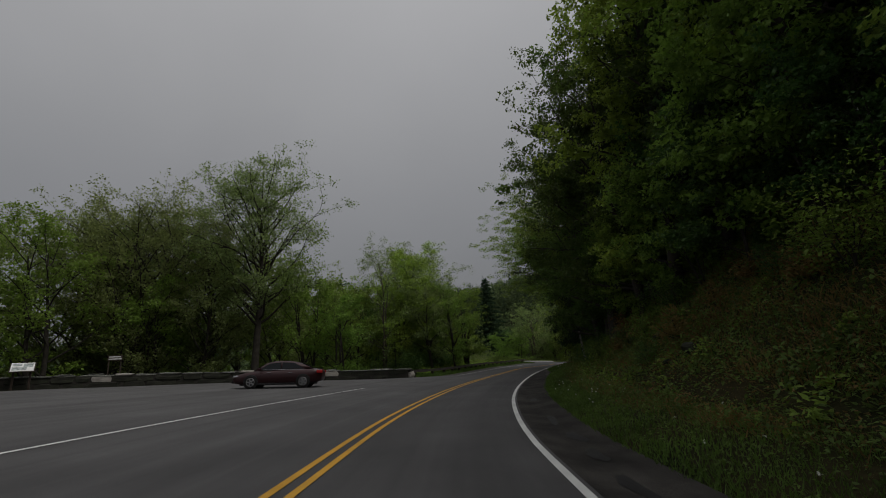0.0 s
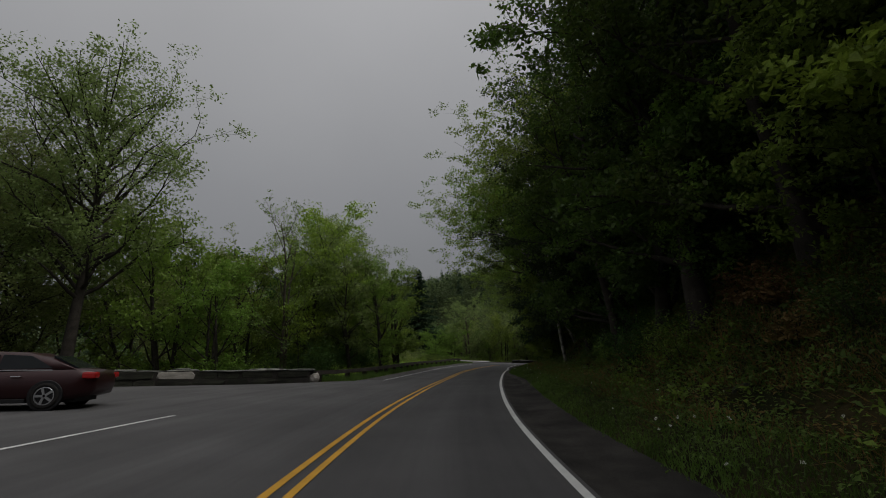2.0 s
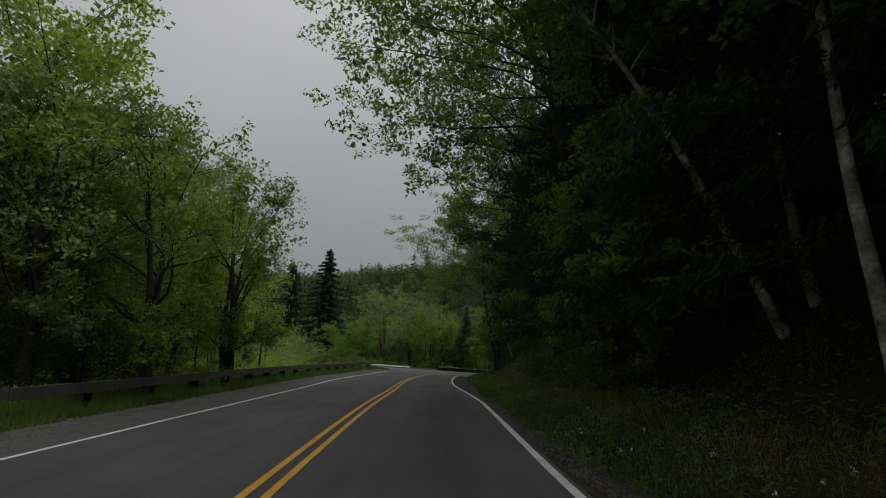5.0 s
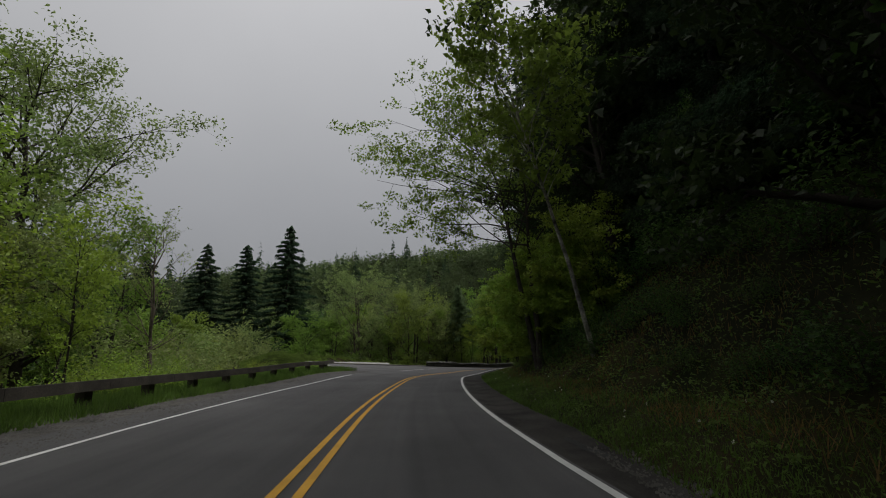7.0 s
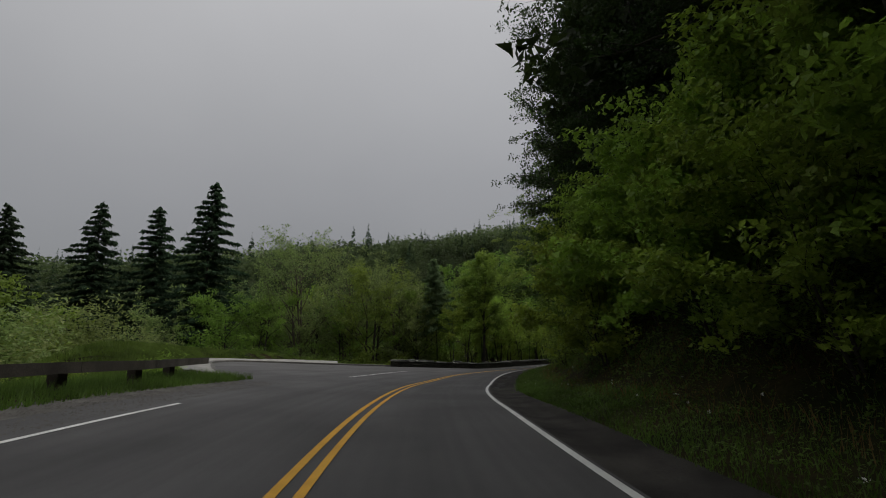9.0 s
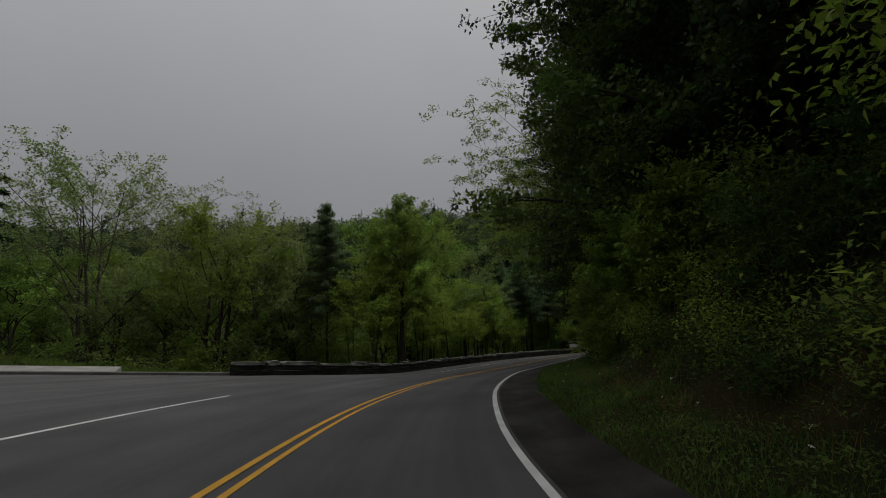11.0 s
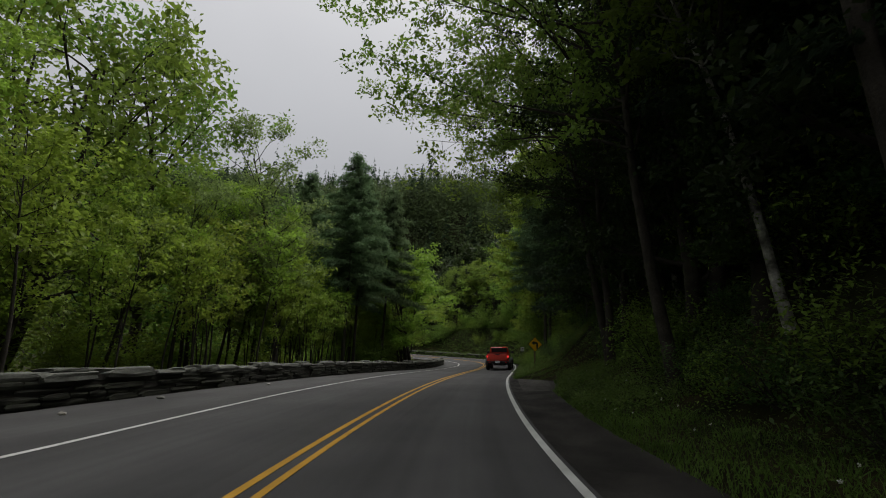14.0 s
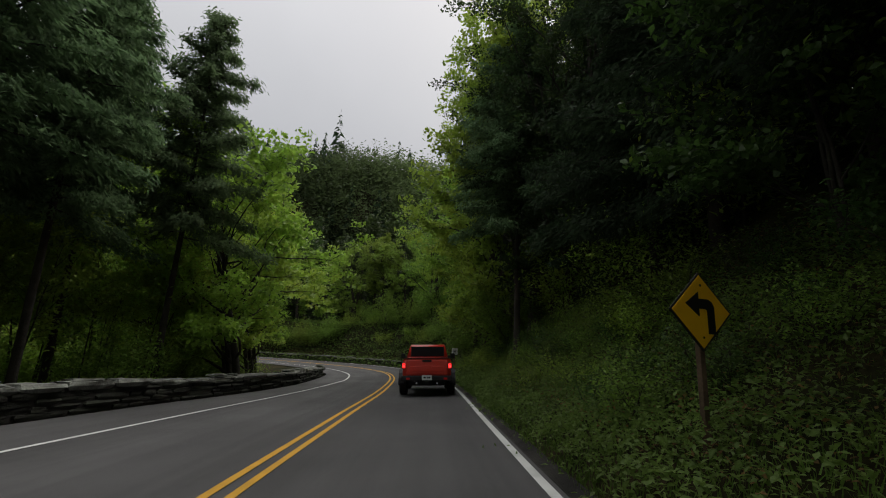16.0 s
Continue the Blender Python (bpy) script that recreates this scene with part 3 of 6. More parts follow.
MAPLE = broadleaf("maple_tree", 51, 15, 3.7, 17000, .16, LEAF_FRESH, DARK_BARK, "full round-crowned maple tree in green leaf", .36, clump=.95, flat=.55, more=8)
GLOW = broadleaf("tree", 61, 10, 4.6, 13000, .15, LEAF_BRIGHT, DARK_BARK, "leaning tree in luminous yellow-green leaf", .12, lean=(.3, 0), stems=2, clump=.95, flat=.4)
HILL = [broadleaf("hillside_tree", 71, 17, 5.2, 19000, .145, LEAF_HILL, DARK_BARK, "hillside broadleaf tree leaning out over the road", .06, side=(-.3, 0), clump=1.0, flat=.5, bold=1.2),
        broadleaf("hillside_tree", 72, 15, 5.0, 19000, .145, LEAF_HILL, DARK_BARK, "dense leafy hillside tree above the bank", .04, side=(-.2, .1), stems=2, clump=1.05, flat=.5, bold=1.2),
        broadleaf("hillside_tree", 73, 18, 5.2, 19000, .145, LEAF_HILL, DARK_BARK, "tall hillside tree in full spring leaf", .08, side=(-.3, .1), clump=.95, flat=.5, bold=1.2)]
# hill trees in the darkened leaf, for the unlit part of the slope
SHADE = [broadleaf("hillside_tree", 78, 17, 5.0, 19000, .13, LEAF_SHADED, DARK_BARK, "tall hillside tree, its leaf colour darkened for shade", .05, side=(-.2, 0), clump=1.0, flat=.5, bold=1.2),
         broadleaf("hillside_tree", 79, 16, 5.0, 19000, .13, LEAF_SHADED, DARK_BARK, "dense hillside tree with deep shade put into its leaf colour", .05, side=(-.25, .1), stems=2, clump=1.0, flat=.5, bold=1.2)]
EDGE_TREE = broadleaf("hillside_tree", 74, 18, 4.6, 17000, .15, LEAF_HILL, DARK_BARK, "fresh green hillside tree at the edge of the wood", .06, side=(-.25, 0), clump=.95, flat=.5, bold=1.2)
# brightened leaf, also for roadside crowns whose near side gets little light
BEND_TREE = broadleaf("hillside_tree", 75, 19, 4.4, 20000, .16, LEAF_BRIGHT, DARK_BARK, "tall tree in spring leaf brightened to read as lit", .06, side=(-.25, 0), clump=.95, flat=.5, bold=1.2)
REACH = [broadleaf("overhanging_tree", 76, 14.5, 7.4, 17000, .125, LEAF_FRESH, DARK_BARK, "hillside tree whose long limbs overhang the road", .45, side=(-1.0, 0), lean=(-.12, 0), clump=.9, flat=.45, reach=.75, bold=1.15, trunk_r=.16),
         broadleaf("overhanging_tree", 77, 13.5, 7.0, 17000, .12, LEAF_FRESH, DARK_BARK, "leaning tree with leafy boughs arching over the road", .5, side=(-.9, -.1), lean=(-.18, 0), stems=2, clump=.9, flat=.45, reach=.7, bold=1.15, trunk_r=.15)]
# back rows added to screen the slope from light; leaf darkened for shade
BACK = [broadleaf("hillside_tree", 81, 17, 5.4, 5600, .46, LEAF_SHADED, DARK_BARK, "back-row tree deep in the wood, leaves darkened for shade", .04, clump=1.4, tri=True, bold=1.0),
        broadleaf("hillside_tree", 82, 15, 5.0, 5600, .46, LEAF_SHADED, DARK_BARK, "upper-slope tree, leaf darkened for shade, screens the bank from light", .04, clump=1.4, tri=True, bold=1.0)]
BIRCHES = [broadleaf("birch_tree", 91, 14, 3.4, 4200, .17, LEAF_FRESH, BIRCH, "leaning birch tree with pale peeling bark", .55, lean=(-.36, .02), side=(-.4, 0), clump=.8, trunk_r=.105),
           broadleaf("birch_tree", 92, 13, 3.0, 3800, .17, LEAF_FRESH, BIRCH, "birch tree with patched pale bark", .55, lean=(-.12, .0), side=(-.3, 0), clump=.8, trunk_r=.12),
           broadleaf("birch_tree", 93, 15, 3.2, 4200, .17, LEAF_FRESH, BIRCH, "tall leaning birch with blotched grey-white bark", .55, lean=(-.10, .0), side=(-.3, 0), clump=.8, trunk_r=.12)]
SPRUCE = [conifer("spruce_tree", 101, 28, 9.5, 18000, "tall dark spruce standing in the valley", ragged=.35),
          conifer("spruce_tree", 102, 25, 9.0, 17000, "dark pointed spruce beyond the shrubs", ragged=.4)]
BANK_HEMLOCK = conifer("hemlock_tree", 108, 16, 4.6, 34000, "dark hemlock added to deepen the shade of the hillside", bare=.06, ragged=.4, spray=.34, fluff=.14, tri=True)
HEMLOCK = [conifer("hemlock_tree", 103, 17, 3.3, 30000, "tall hemlock with drooping layered boughs behind the wall", leaf=HEMLOCK_SPRAY, bare=.34, ragged=.6, spray=.36, fluff=.14, tri=True, stout=.008, full=.42),
           conifer("hemlock_tree", 104, 14, 2.9, 26000, "slender hemlock with feathery grey-green boughs", leaf=HEMLOCK_SPRAY, bare=.37, ragged=.6, spray=.36, fluff=.12, tri=True, stout=.008, full=.42)]
SAPLING = [broadleaf("sapling", 105, 5.5, 2.2, 7500, .10, LEAF_FRESH, DARK_BARK, "leafy green sapling on the road bank", .03, lean=(-.15, 0), side=(-.5, 0), clump=.6, flat=.4, stems=2, trunk_r=.04, category="sapling"),
           broadleaf("sapling", 106, 4.5, 2.0, 7000, .10, LEAF_BRIGHT, DARK_BARK, "bright broad-leaved sapling on the road bank", .03, lean=(-.2, 0), side=(-.6, 0), clump=.6, flat=.4, stems=2, trunk_r=.035, category="sapling"),
           broadleaf("sapling", 107, 5.0, 2.2, 6500, .095, LEAF_DARK, DARK_BARK, "sapling in darker leaf, stands in for shade on the bank", .03, side=(-.4, 0), clump=.6, flat=.4, stems=3, trunk_r=.035, category="sapling")]
SHRUBS = [shrub("shrub", 111, 2.2, 1500, .13, LEAF_FRESH, "leafy green shrub on the bank"),
          shrub("shrub", 112, 1.7, 1300, .12, LEAF_DARK, "dark leafy undergrowth on the bank"),
          shrub("shrub", 113, 2.8, 1700, .15, LEAF_BRIGHT, "bright broad-leaved bush beside the road"),
          shrub("bracken_clump", 114, .9, 900, .13, DRY, "clump of dead brown bracken on the bank", 1.8)]
VALLEY_BUSH = shrub("bush", 115, 4.5, 3600, .27, LEAF_PALE, "rounded grey-green bush below the pull-off", 1.2)
THICKET = shrub("bush", 117, 4.5, 3600, .27, LEAF_FRESH, "dense green thicket under the trees", 1.2)
# thicket copy in a darker leaf that carries the understorey's shade
DARK_BUSH = shrub("bush", 119, 4.5, 3600, .27, LEAF_DARK, "thicket with the shade under the trees put into its leaf colour", 1.2)
GREEN_BUSH = shrub("bush", 118, 4.0, 3600, .24, LEAF_BRIGHT, "bush among the trunks, leaf brightened to read as lit", 1.2)
RAIL_BUSH = shrub("bush", 116, 1.3, 1300, .12, LEAF_BRIGHT, "light green bush behind the guardrail", 1.5)

spot = random.Random(7)
placed = set()


def height_at(x, y):
    return float(ground_height(np.array([x]), np.array([y]))[0])


def plant(kind, x, y, scale=1.0, turn=None, sink=0.0, top=None):
    """Stands a plant on the ground; top, where given, is the height that its crown reaches."""
    h = height_at(x, y)
    if top is not None:
        scale = (top - h) / SIZE[kind][0]
    turn = spot.uniform(0, 360) if turn is None else turn
    m = pose(x, y, h - sink, 0, 0, turn) @ Matrix.Scale(scale, 4)
    if kind not in placed:
        placed.add(kind)
        kind.matrix_basis = m
        return kind
    old = kind.scale.copy()
    kind.scale = (1, 1, 1)
    ob = copy_thing(kind, m)
    kind.scale = old
    return ob


def plant_along(kind, s, d, scale=1.0, facing=None, sink=0.0, top=None):
    """Beside the road; facing turns the tree's own -x side towards the road."""
    x, y, _ = at_road(s, d)
    i = int(np.argmin(np.abs(DIST - s)))
    turn = None if facing is None else math.degrees(math.atan2(-TAN[i, 0], TAN[i, 1])) + facing
    return plant(kind, float(x), float(y), scale, turn, sink, top)


# valley side, behind the first pull-off
for k, (x, y, top) in enumerate(((-20.0, 41, 23.4), (-31.5, 38, 20.5), (-27, 47, 20), (-39, 39, 19.5), (-45, 31, 18.5), (-36, 46, 20), (-53, 36, 20), (-55, 24, 19))):
    plant(BIG[k % 2], x, y, top=top)
for k, (x, y, top) in enumerate(((-35, 34, 16), (-25.5, 42, 13), (-16.5, 46, 12), (-33, 50, 18), (-50, 28, 16), (-13, 45, 9.5), (-60, 32, 19), (-22, 52, 14), (-41, 26, 15), (-44, 20, 16), (-50, 14, 18), (-42, 10, 17), (-40, 16, 14), (-62, 20, 20), (-29, 40, 12))):
    plant(MID[k % 3], x, y, top=top)
for k, (x, y, top) in enumerate(((-30, 56, 17), (-42, 52, 18), (-52, 46, 19), (-62, 42, 20), (-20, 60, 14), (-68, 28, 21), (-70, 14, 20), (-60, 8, 19), (-52, 2, 18), (-16, 66, 13), (-26, 68, 14))):
    plant(FILL[k % 2], x, y, top=top)
for k in range(34):
    u = k / 33
    x, y = -40 + 36 * u, 27 + 17.5 * u + (3 if u > .6 else 0)
    # the darker copy fills the shade behind the wall
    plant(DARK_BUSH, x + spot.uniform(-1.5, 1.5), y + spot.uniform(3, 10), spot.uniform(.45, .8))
plant(BARE, -10.2, 50.0, top=14.7)
for k, (x, y, top) in enumerate(((-5.0, 51.5, 12.6), (-8.3, 53, 11.5), (-2.8, 53.5, 11.0), (-8, 60, 12.5), (-1.8, 60.5, 11.5), (-14, 52, 10.5), (-6, 66, 13), (-12, 63, 13), (-10, 77, 13.5), (-17, 60, 14), (-20, 67, 15))):
    plant(MID[(k + 1) % 3], x, y, top=top)
# along the guardrail
for k in range(14):
    s = 50 + k * 2.2 + spot.uniform(-.6, .6)
    plant_along(SLIM[k % 3], s, -spot.uniform(9.8, 14.5) - (7 if s > 60 else 0), top=(15 if s < 53.5 else 11.5 if s < 58 else 9) + spot.uniform(-.8, .8))
plant_along(MID[1], 77, -19.0, top=11)
plant(BIG[1], -12.6, 91.8, top=24)
plant(MID[0], -9.5, 95, top=13)
plant(MID[1], -12.0, 86.0, top=18)
plant_along(MID[0], 72, -19, top=10.5)
plant_along(MID[2], 66, -18, top=11)
plant_along(BARE, 83.5, -15.5, top=11.5)
for k in range(22):
    plant_along(GREEN_BUSH if k % 3 else THICKET, 44 + k * 2.0, -spot.uniform(13, 21), spot.uniform(.4, .75))
for k in range(18):
    plant_along(RAIL_BUSH, 46 + k * 2.7 + spot.uniform(-1, 1), -spot.uniform(8.4, 10), spot.uniform(.5, 1.0))
# conifers and bushes in the valley
for x, y, top, k in ((-.5, 149, 28.9, 0), (-8.8, 157, 26.6, 1), (-16, 155, 26, 1), (-24, 150, 23.5, 0), (-30, 160, 22, 1)):
    plant(SPRUCE[k], x, y, top=top)
for k in range(44):
    x, y = spot.uniform(-34, 6), spot.uniform(104, 146)
    if x > -6 + (y - 104) * .22:
        x -= 12
    plant(THICKET if k % 3 == 0 else VALLEY_BUSH, x, y, spot.uniform(.8, 1.5))
for k in range(18):
    plant_along(VALLEY_BUSH, 82 + k * 2.3, -spot.uniform(15, 25) - (13 if k > 5 else 0), spot.uniform(.5, .9))
for k in range(30):
    x, y = spot.uniform(-50, 4), spot.uniform(84, 150)
    if x > -12 + (y - 84) * .16:
        x -= 22
    plant(FILL[k % 2], x, y, top=spot.uniform(6, 10))
# behind the second pull-off and its wall
plant(AIRY, 12.4, 137.4, top=18.2)
plant(AIRY, 19.0, 138, top=16.0)
plant(AIRY, 23.5, 129.8, top=11.5)
for k, (x, y, top) in enumerate(((8, 136, 9.5), (14, 138, 10), (20.3, 131, 12.5), (24.5, 131.5, 9.5), (26.2, 128.8, 10.3), (3, 139, 10), (28.5, 133, 10), (22, 139, 11), (30, 139, 11.5), (36, 137, 14), (-4, 143, 10), (42, 142, 17), (48, 146, 18), (16, 146, 14))):
    plant(MID[k % 3], x, y, top=top)
for k in range(20):
    x = 3 + k * 1.35
    plant(THICKET if k % 2 else VALLEY_BUSH, x, 132 - abs(x - 12) * .12 + spot.uniform(-1, 2.5), spot.uniform(.6, 1.05))
for k in range(26):
    x, y = spot.uniform(-5, 60), spot.uniform(150, 190)
    plant(FILL[k % 2], x, y, top=spot.uniform(5, 10) + (4 if x < 20 else 0))
plant(HEMLOCK[1], 28.4, 129.0, top=13.6)
plant(MAPLE, 33.2, 125.9, top=13.4)
for k in range(11):
    s = 128 + k * 2.6 + spot.uniform(-.9, .9)
    plant_along(SLIM[k % 3], s, -spot.uniform(8.4, 13.0), top=spot.uniform(8.5, 10.5) if s < 134 else spot.uniform(9.0, 12.0) if s < 142 else spot.uniform(7.5, 9.5))
for k in range(8):
    plant_along(MID[(0, 2)[k % 2]], 126 + k * 7.0, -spot.uniform(24, 32), top=spot.uniform(7, 11))
for k in range(26):
    # bright leaf colour stands in for the lit wood behind the trunks
    plant_along(GREEN_BUSH, 124 + k * 2.3, -spot.uniform(12, 19), spot.uniform(.4, .9))
for s, d, top, k in ((160.5, -7.9, 15.1, 1), (163.3, -8.2, 14.2, 0), (163.8, -12.8, 15.0, 1), (166.0, -9.6, 14.0, 0), (168.7, -7.8, 15.3, 1)):
    plant_along(HEMLOCK[k], s, d, top=top)
for k in range(5):
    plant_along(SLIM[(0, 2)[k % 2]], 150.0 + k * 2.0, -spot.uniform(11, 14), top=spot.uniform(8, 10))
for k in range(14):
    plant_along(THICKET if k % 2 else GREEN_BUSH, 166 + k * 1.6, -spot.uniform(8.2, 11) - (.8 if k > 8 else 0), spot.uniform(.35, .6))
plant_along(SLIM[2], 154, -8.8, top=13.6)
for k in range(34):
    plant_along(POLE[k % 2], 126.5 + k * .95 + spot.uniform(-.4, .4), -spot.uniform(7.6, 11.5), spot.uniform(.7, 1.05))
for k in range(46):
    plant_along(POLE[k % 2], 154.5 + k * .4 + spot.uniform(-.3, .3), -spot.uniform(7.4, 12.5), spot.uniform(.6, .95))
for k in range(16):
    plant_along(POLE[k % 2], 48 + k * 1.6 + spot.uniform(-.6, .6), -spot.uniform(9.0, 13.0), spot.uniform(.7, 1.05))
for s, d, top in ((171.9, -6.0, 11.2), (175.5, -7.6, 10.5), (180, -8.0, 10), (185, -9, 11), (191, -11, 13), (181, -14, 14)):
    plant_along(GLOW, s, d, 1.0, 180, top=top)
# bright wood on the hill side of the bend
for s, edge, top in ((176.0, 1.3, 22), (179.0, .8, 22), (182.0, .9, 21), (185.5, 1.2, 20), (189.5, 2.4, 18), (193, 4.0, 15)):
    sc = top / SIZE[BEND_TREE][0]
    plant_along(BEND_TREE, s, edge + SIZE[BEND_TREE][1] * sc, sc, spot.uniform(-25, 25))
plant_along(HEMLOCK[0], 171.5, 5.6, top=19)
plant_along(HEMLOCK[1], 174.5, 6.2, top=20)
# beyond the bend
for k in range(22):
    s = 176 + k * 3.4
    plant_along((GLOW, MID[0], MAPLE, MID[2])[k % 4], s, spot.uniform(9, 15), spot.uniform(.85, 1.15))
    plant_along(BACK[k % 2], s + 1.5, spot.uniform(18, 26), spot.uniform(.9, 1.2))
    plant_along(FILL[k % 2], s, -spot.uniform(14, 30), spot.uniform(.8, 1.2))

for k in range(40):
    plant_along(THICKET if k % 2 else SHRUBS[2], 176 + k * 1.6, spot.uniform(6.5, 10), spot.uniform(.5, .9))
# hillside over the road: how far right of the centre line the crowns end
CROWN_EDGE = [(-20, 8), (8, 6.6), (16, 5.2), (25, 3.5), (32, 2.8), (58, 2.4), (64, 3.4), (70, 4.8), (84, 5.0), (90, 6.6), (112, 6.6), (118, 4.4), (124, 3.1), (140, 3.0), (150, 2.6), (165, 2.0), (200, 3)]
BOUGH_EDGE = [(30, 2.8), (36, 2.2), (42, 0), (46, -2.6), (55, -3.2), (58, -2.2), (62, 4), (72, 4), (74, -3.6), (81, -3.6), (84, 8), (118, 8), (121, 2), (126, -1.4), (131, -3.8), (150, -4.2), (156, 1), (159, 4), (200, 9)]
k, s = 0, -14.0
while s < 178:
    edge = float(table(CROWN_EDGE, s))
    # darkened-leaf trees wherever the slope should read as shaded
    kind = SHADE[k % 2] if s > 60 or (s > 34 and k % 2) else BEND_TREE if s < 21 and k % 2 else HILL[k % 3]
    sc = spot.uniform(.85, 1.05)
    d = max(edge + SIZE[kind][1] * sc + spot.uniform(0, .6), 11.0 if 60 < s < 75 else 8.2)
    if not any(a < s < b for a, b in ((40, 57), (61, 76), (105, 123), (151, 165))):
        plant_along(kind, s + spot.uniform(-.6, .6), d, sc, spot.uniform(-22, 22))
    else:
        # dark-needled hemlocks swapped in, standing in for the wood's shade
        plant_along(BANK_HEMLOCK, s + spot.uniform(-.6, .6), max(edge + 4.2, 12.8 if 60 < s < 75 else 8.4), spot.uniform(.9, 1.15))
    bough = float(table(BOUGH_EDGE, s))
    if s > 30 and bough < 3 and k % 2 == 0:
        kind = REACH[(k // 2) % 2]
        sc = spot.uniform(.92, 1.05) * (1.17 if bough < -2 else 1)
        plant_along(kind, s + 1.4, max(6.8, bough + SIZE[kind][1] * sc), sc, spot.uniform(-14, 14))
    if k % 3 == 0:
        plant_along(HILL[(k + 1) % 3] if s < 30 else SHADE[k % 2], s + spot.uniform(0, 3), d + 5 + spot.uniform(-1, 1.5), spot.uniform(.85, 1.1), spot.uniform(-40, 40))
    # past s 58 drawn nearer and enlarged to keep light off the bank
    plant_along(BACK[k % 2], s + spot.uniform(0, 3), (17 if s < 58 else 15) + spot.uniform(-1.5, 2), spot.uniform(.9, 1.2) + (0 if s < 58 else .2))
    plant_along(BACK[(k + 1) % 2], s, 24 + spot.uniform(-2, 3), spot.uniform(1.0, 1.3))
    k += 1
    s += 3.5
for s, edge, sc in ((107, 5.2, 1.0), (111.5, 3.9, 1.1), (115, 3.9, 1.1), (118.5, 4.6, 1.0)):
    plant_along(EDGE_TREE, s, edge + SIZE[EDGE_TREE][1] * sc, sc, spot.uniform(-20, 20))
# more darkened-leaf trees where the upper bank should look black
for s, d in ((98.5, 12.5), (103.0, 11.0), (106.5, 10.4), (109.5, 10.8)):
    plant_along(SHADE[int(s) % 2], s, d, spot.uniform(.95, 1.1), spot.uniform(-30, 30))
for x, y, sc, b in ((11.2, 43.3, 1.0, 0), (11.6, 43.0, .95, 1), (9.5, 40.4, .9, 1), (15.75, 69.4, 1.0, 0)):
    plant(BIRCHES[b], x, y, sc, -12 if y < 60 else 36)
for s, d, sc, b in ((139, 8.0, .9, 2), (147.0, 9.0, .85, 1)):
    plant_along(BIRCHES[b], s, d, sc, 0)
for s, d, top in ((118, 9.5, 10), (150, 10.5, 16), (158, 9.5, 16), (166, 10.5, 17), (163, 8.8, 12), (94, 12, 17), (100, 11, 17)):
    plant_along(HEMLOCK[1], s, d, top=top)

# further dark hemlocks to deepen the bank's shade
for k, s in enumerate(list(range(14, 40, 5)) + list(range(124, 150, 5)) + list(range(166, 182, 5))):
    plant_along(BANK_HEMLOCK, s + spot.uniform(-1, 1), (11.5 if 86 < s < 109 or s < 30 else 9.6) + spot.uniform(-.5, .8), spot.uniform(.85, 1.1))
# undergrowth on the bank
for k in range(32):
    s = 74.5 + k * 1.4 + spot.uniform(-.5, .5)
    if 96 < s < 107:
        continue
    plant_along(SAPLING[1 if s < 88 else spot.choice((0, 1, 1))], s, 3.15 + float(table(SHOULDER_W, s)) + spot.uniform(2.7, 5.0), spot.uniform(.8, 1.25) * (1 if s < 97 else .68), spot.uniform(-30, 30))
for k in range(66):
    s = -6 + k * 2.5 + spot.uniform(-.7, .7)
    if 38 < s < 47:
        continue
    # darker-leaved saplings picked along stretches that should read as shaded
    bright = 74 < s < 122
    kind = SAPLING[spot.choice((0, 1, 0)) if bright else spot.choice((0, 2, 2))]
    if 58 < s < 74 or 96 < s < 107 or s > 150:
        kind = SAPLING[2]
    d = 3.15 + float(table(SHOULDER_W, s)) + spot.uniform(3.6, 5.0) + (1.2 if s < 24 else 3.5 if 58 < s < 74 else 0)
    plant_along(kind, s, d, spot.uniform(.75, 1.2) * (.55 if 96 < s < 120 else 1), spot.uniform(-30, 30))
for k in range(150):
    s = -4 + k * 1.22
    d = 3.15 + float(table(SHOULDER_W, s)) + spot.uniform(2.8, 4.6) - (.7 if s > 95 else 0)
    if 38 < s < 47:
        d += 2.0
    # only the darker shrub from s 58 to 74, in place of shade
    pick = 0 if spot.random() < .45 and not 58 < s < 74 else 1
    if 74 < s < 118 and spot.random() < .4:
        pick = 2
    if s < 24 and spot.random() < .5:
        pick = 3
    plant_along(SHRUBS[pick], s, d, spot.uniform(.4, .8) * (1 if pick != 3 else 1.2))
    if k % 2:
        plant_along(SHRUBS[1 if s < 74 else spot.randint(0, 2)], s + .5, d + spot.uniform(1.5, 3), spot.uniform(.8, 1.4))
for k in range(46):
    s = 150 + k * .75
    if s < 156:
        s += 30
    plant_along(SHRUBS[spot.choice((0, 1, 1, 3) if s < 154 else (0, 0, 1, 2))], s, 3.15 + spot.uniform(1.3, 4.0), spot.uniform(.25, .5))


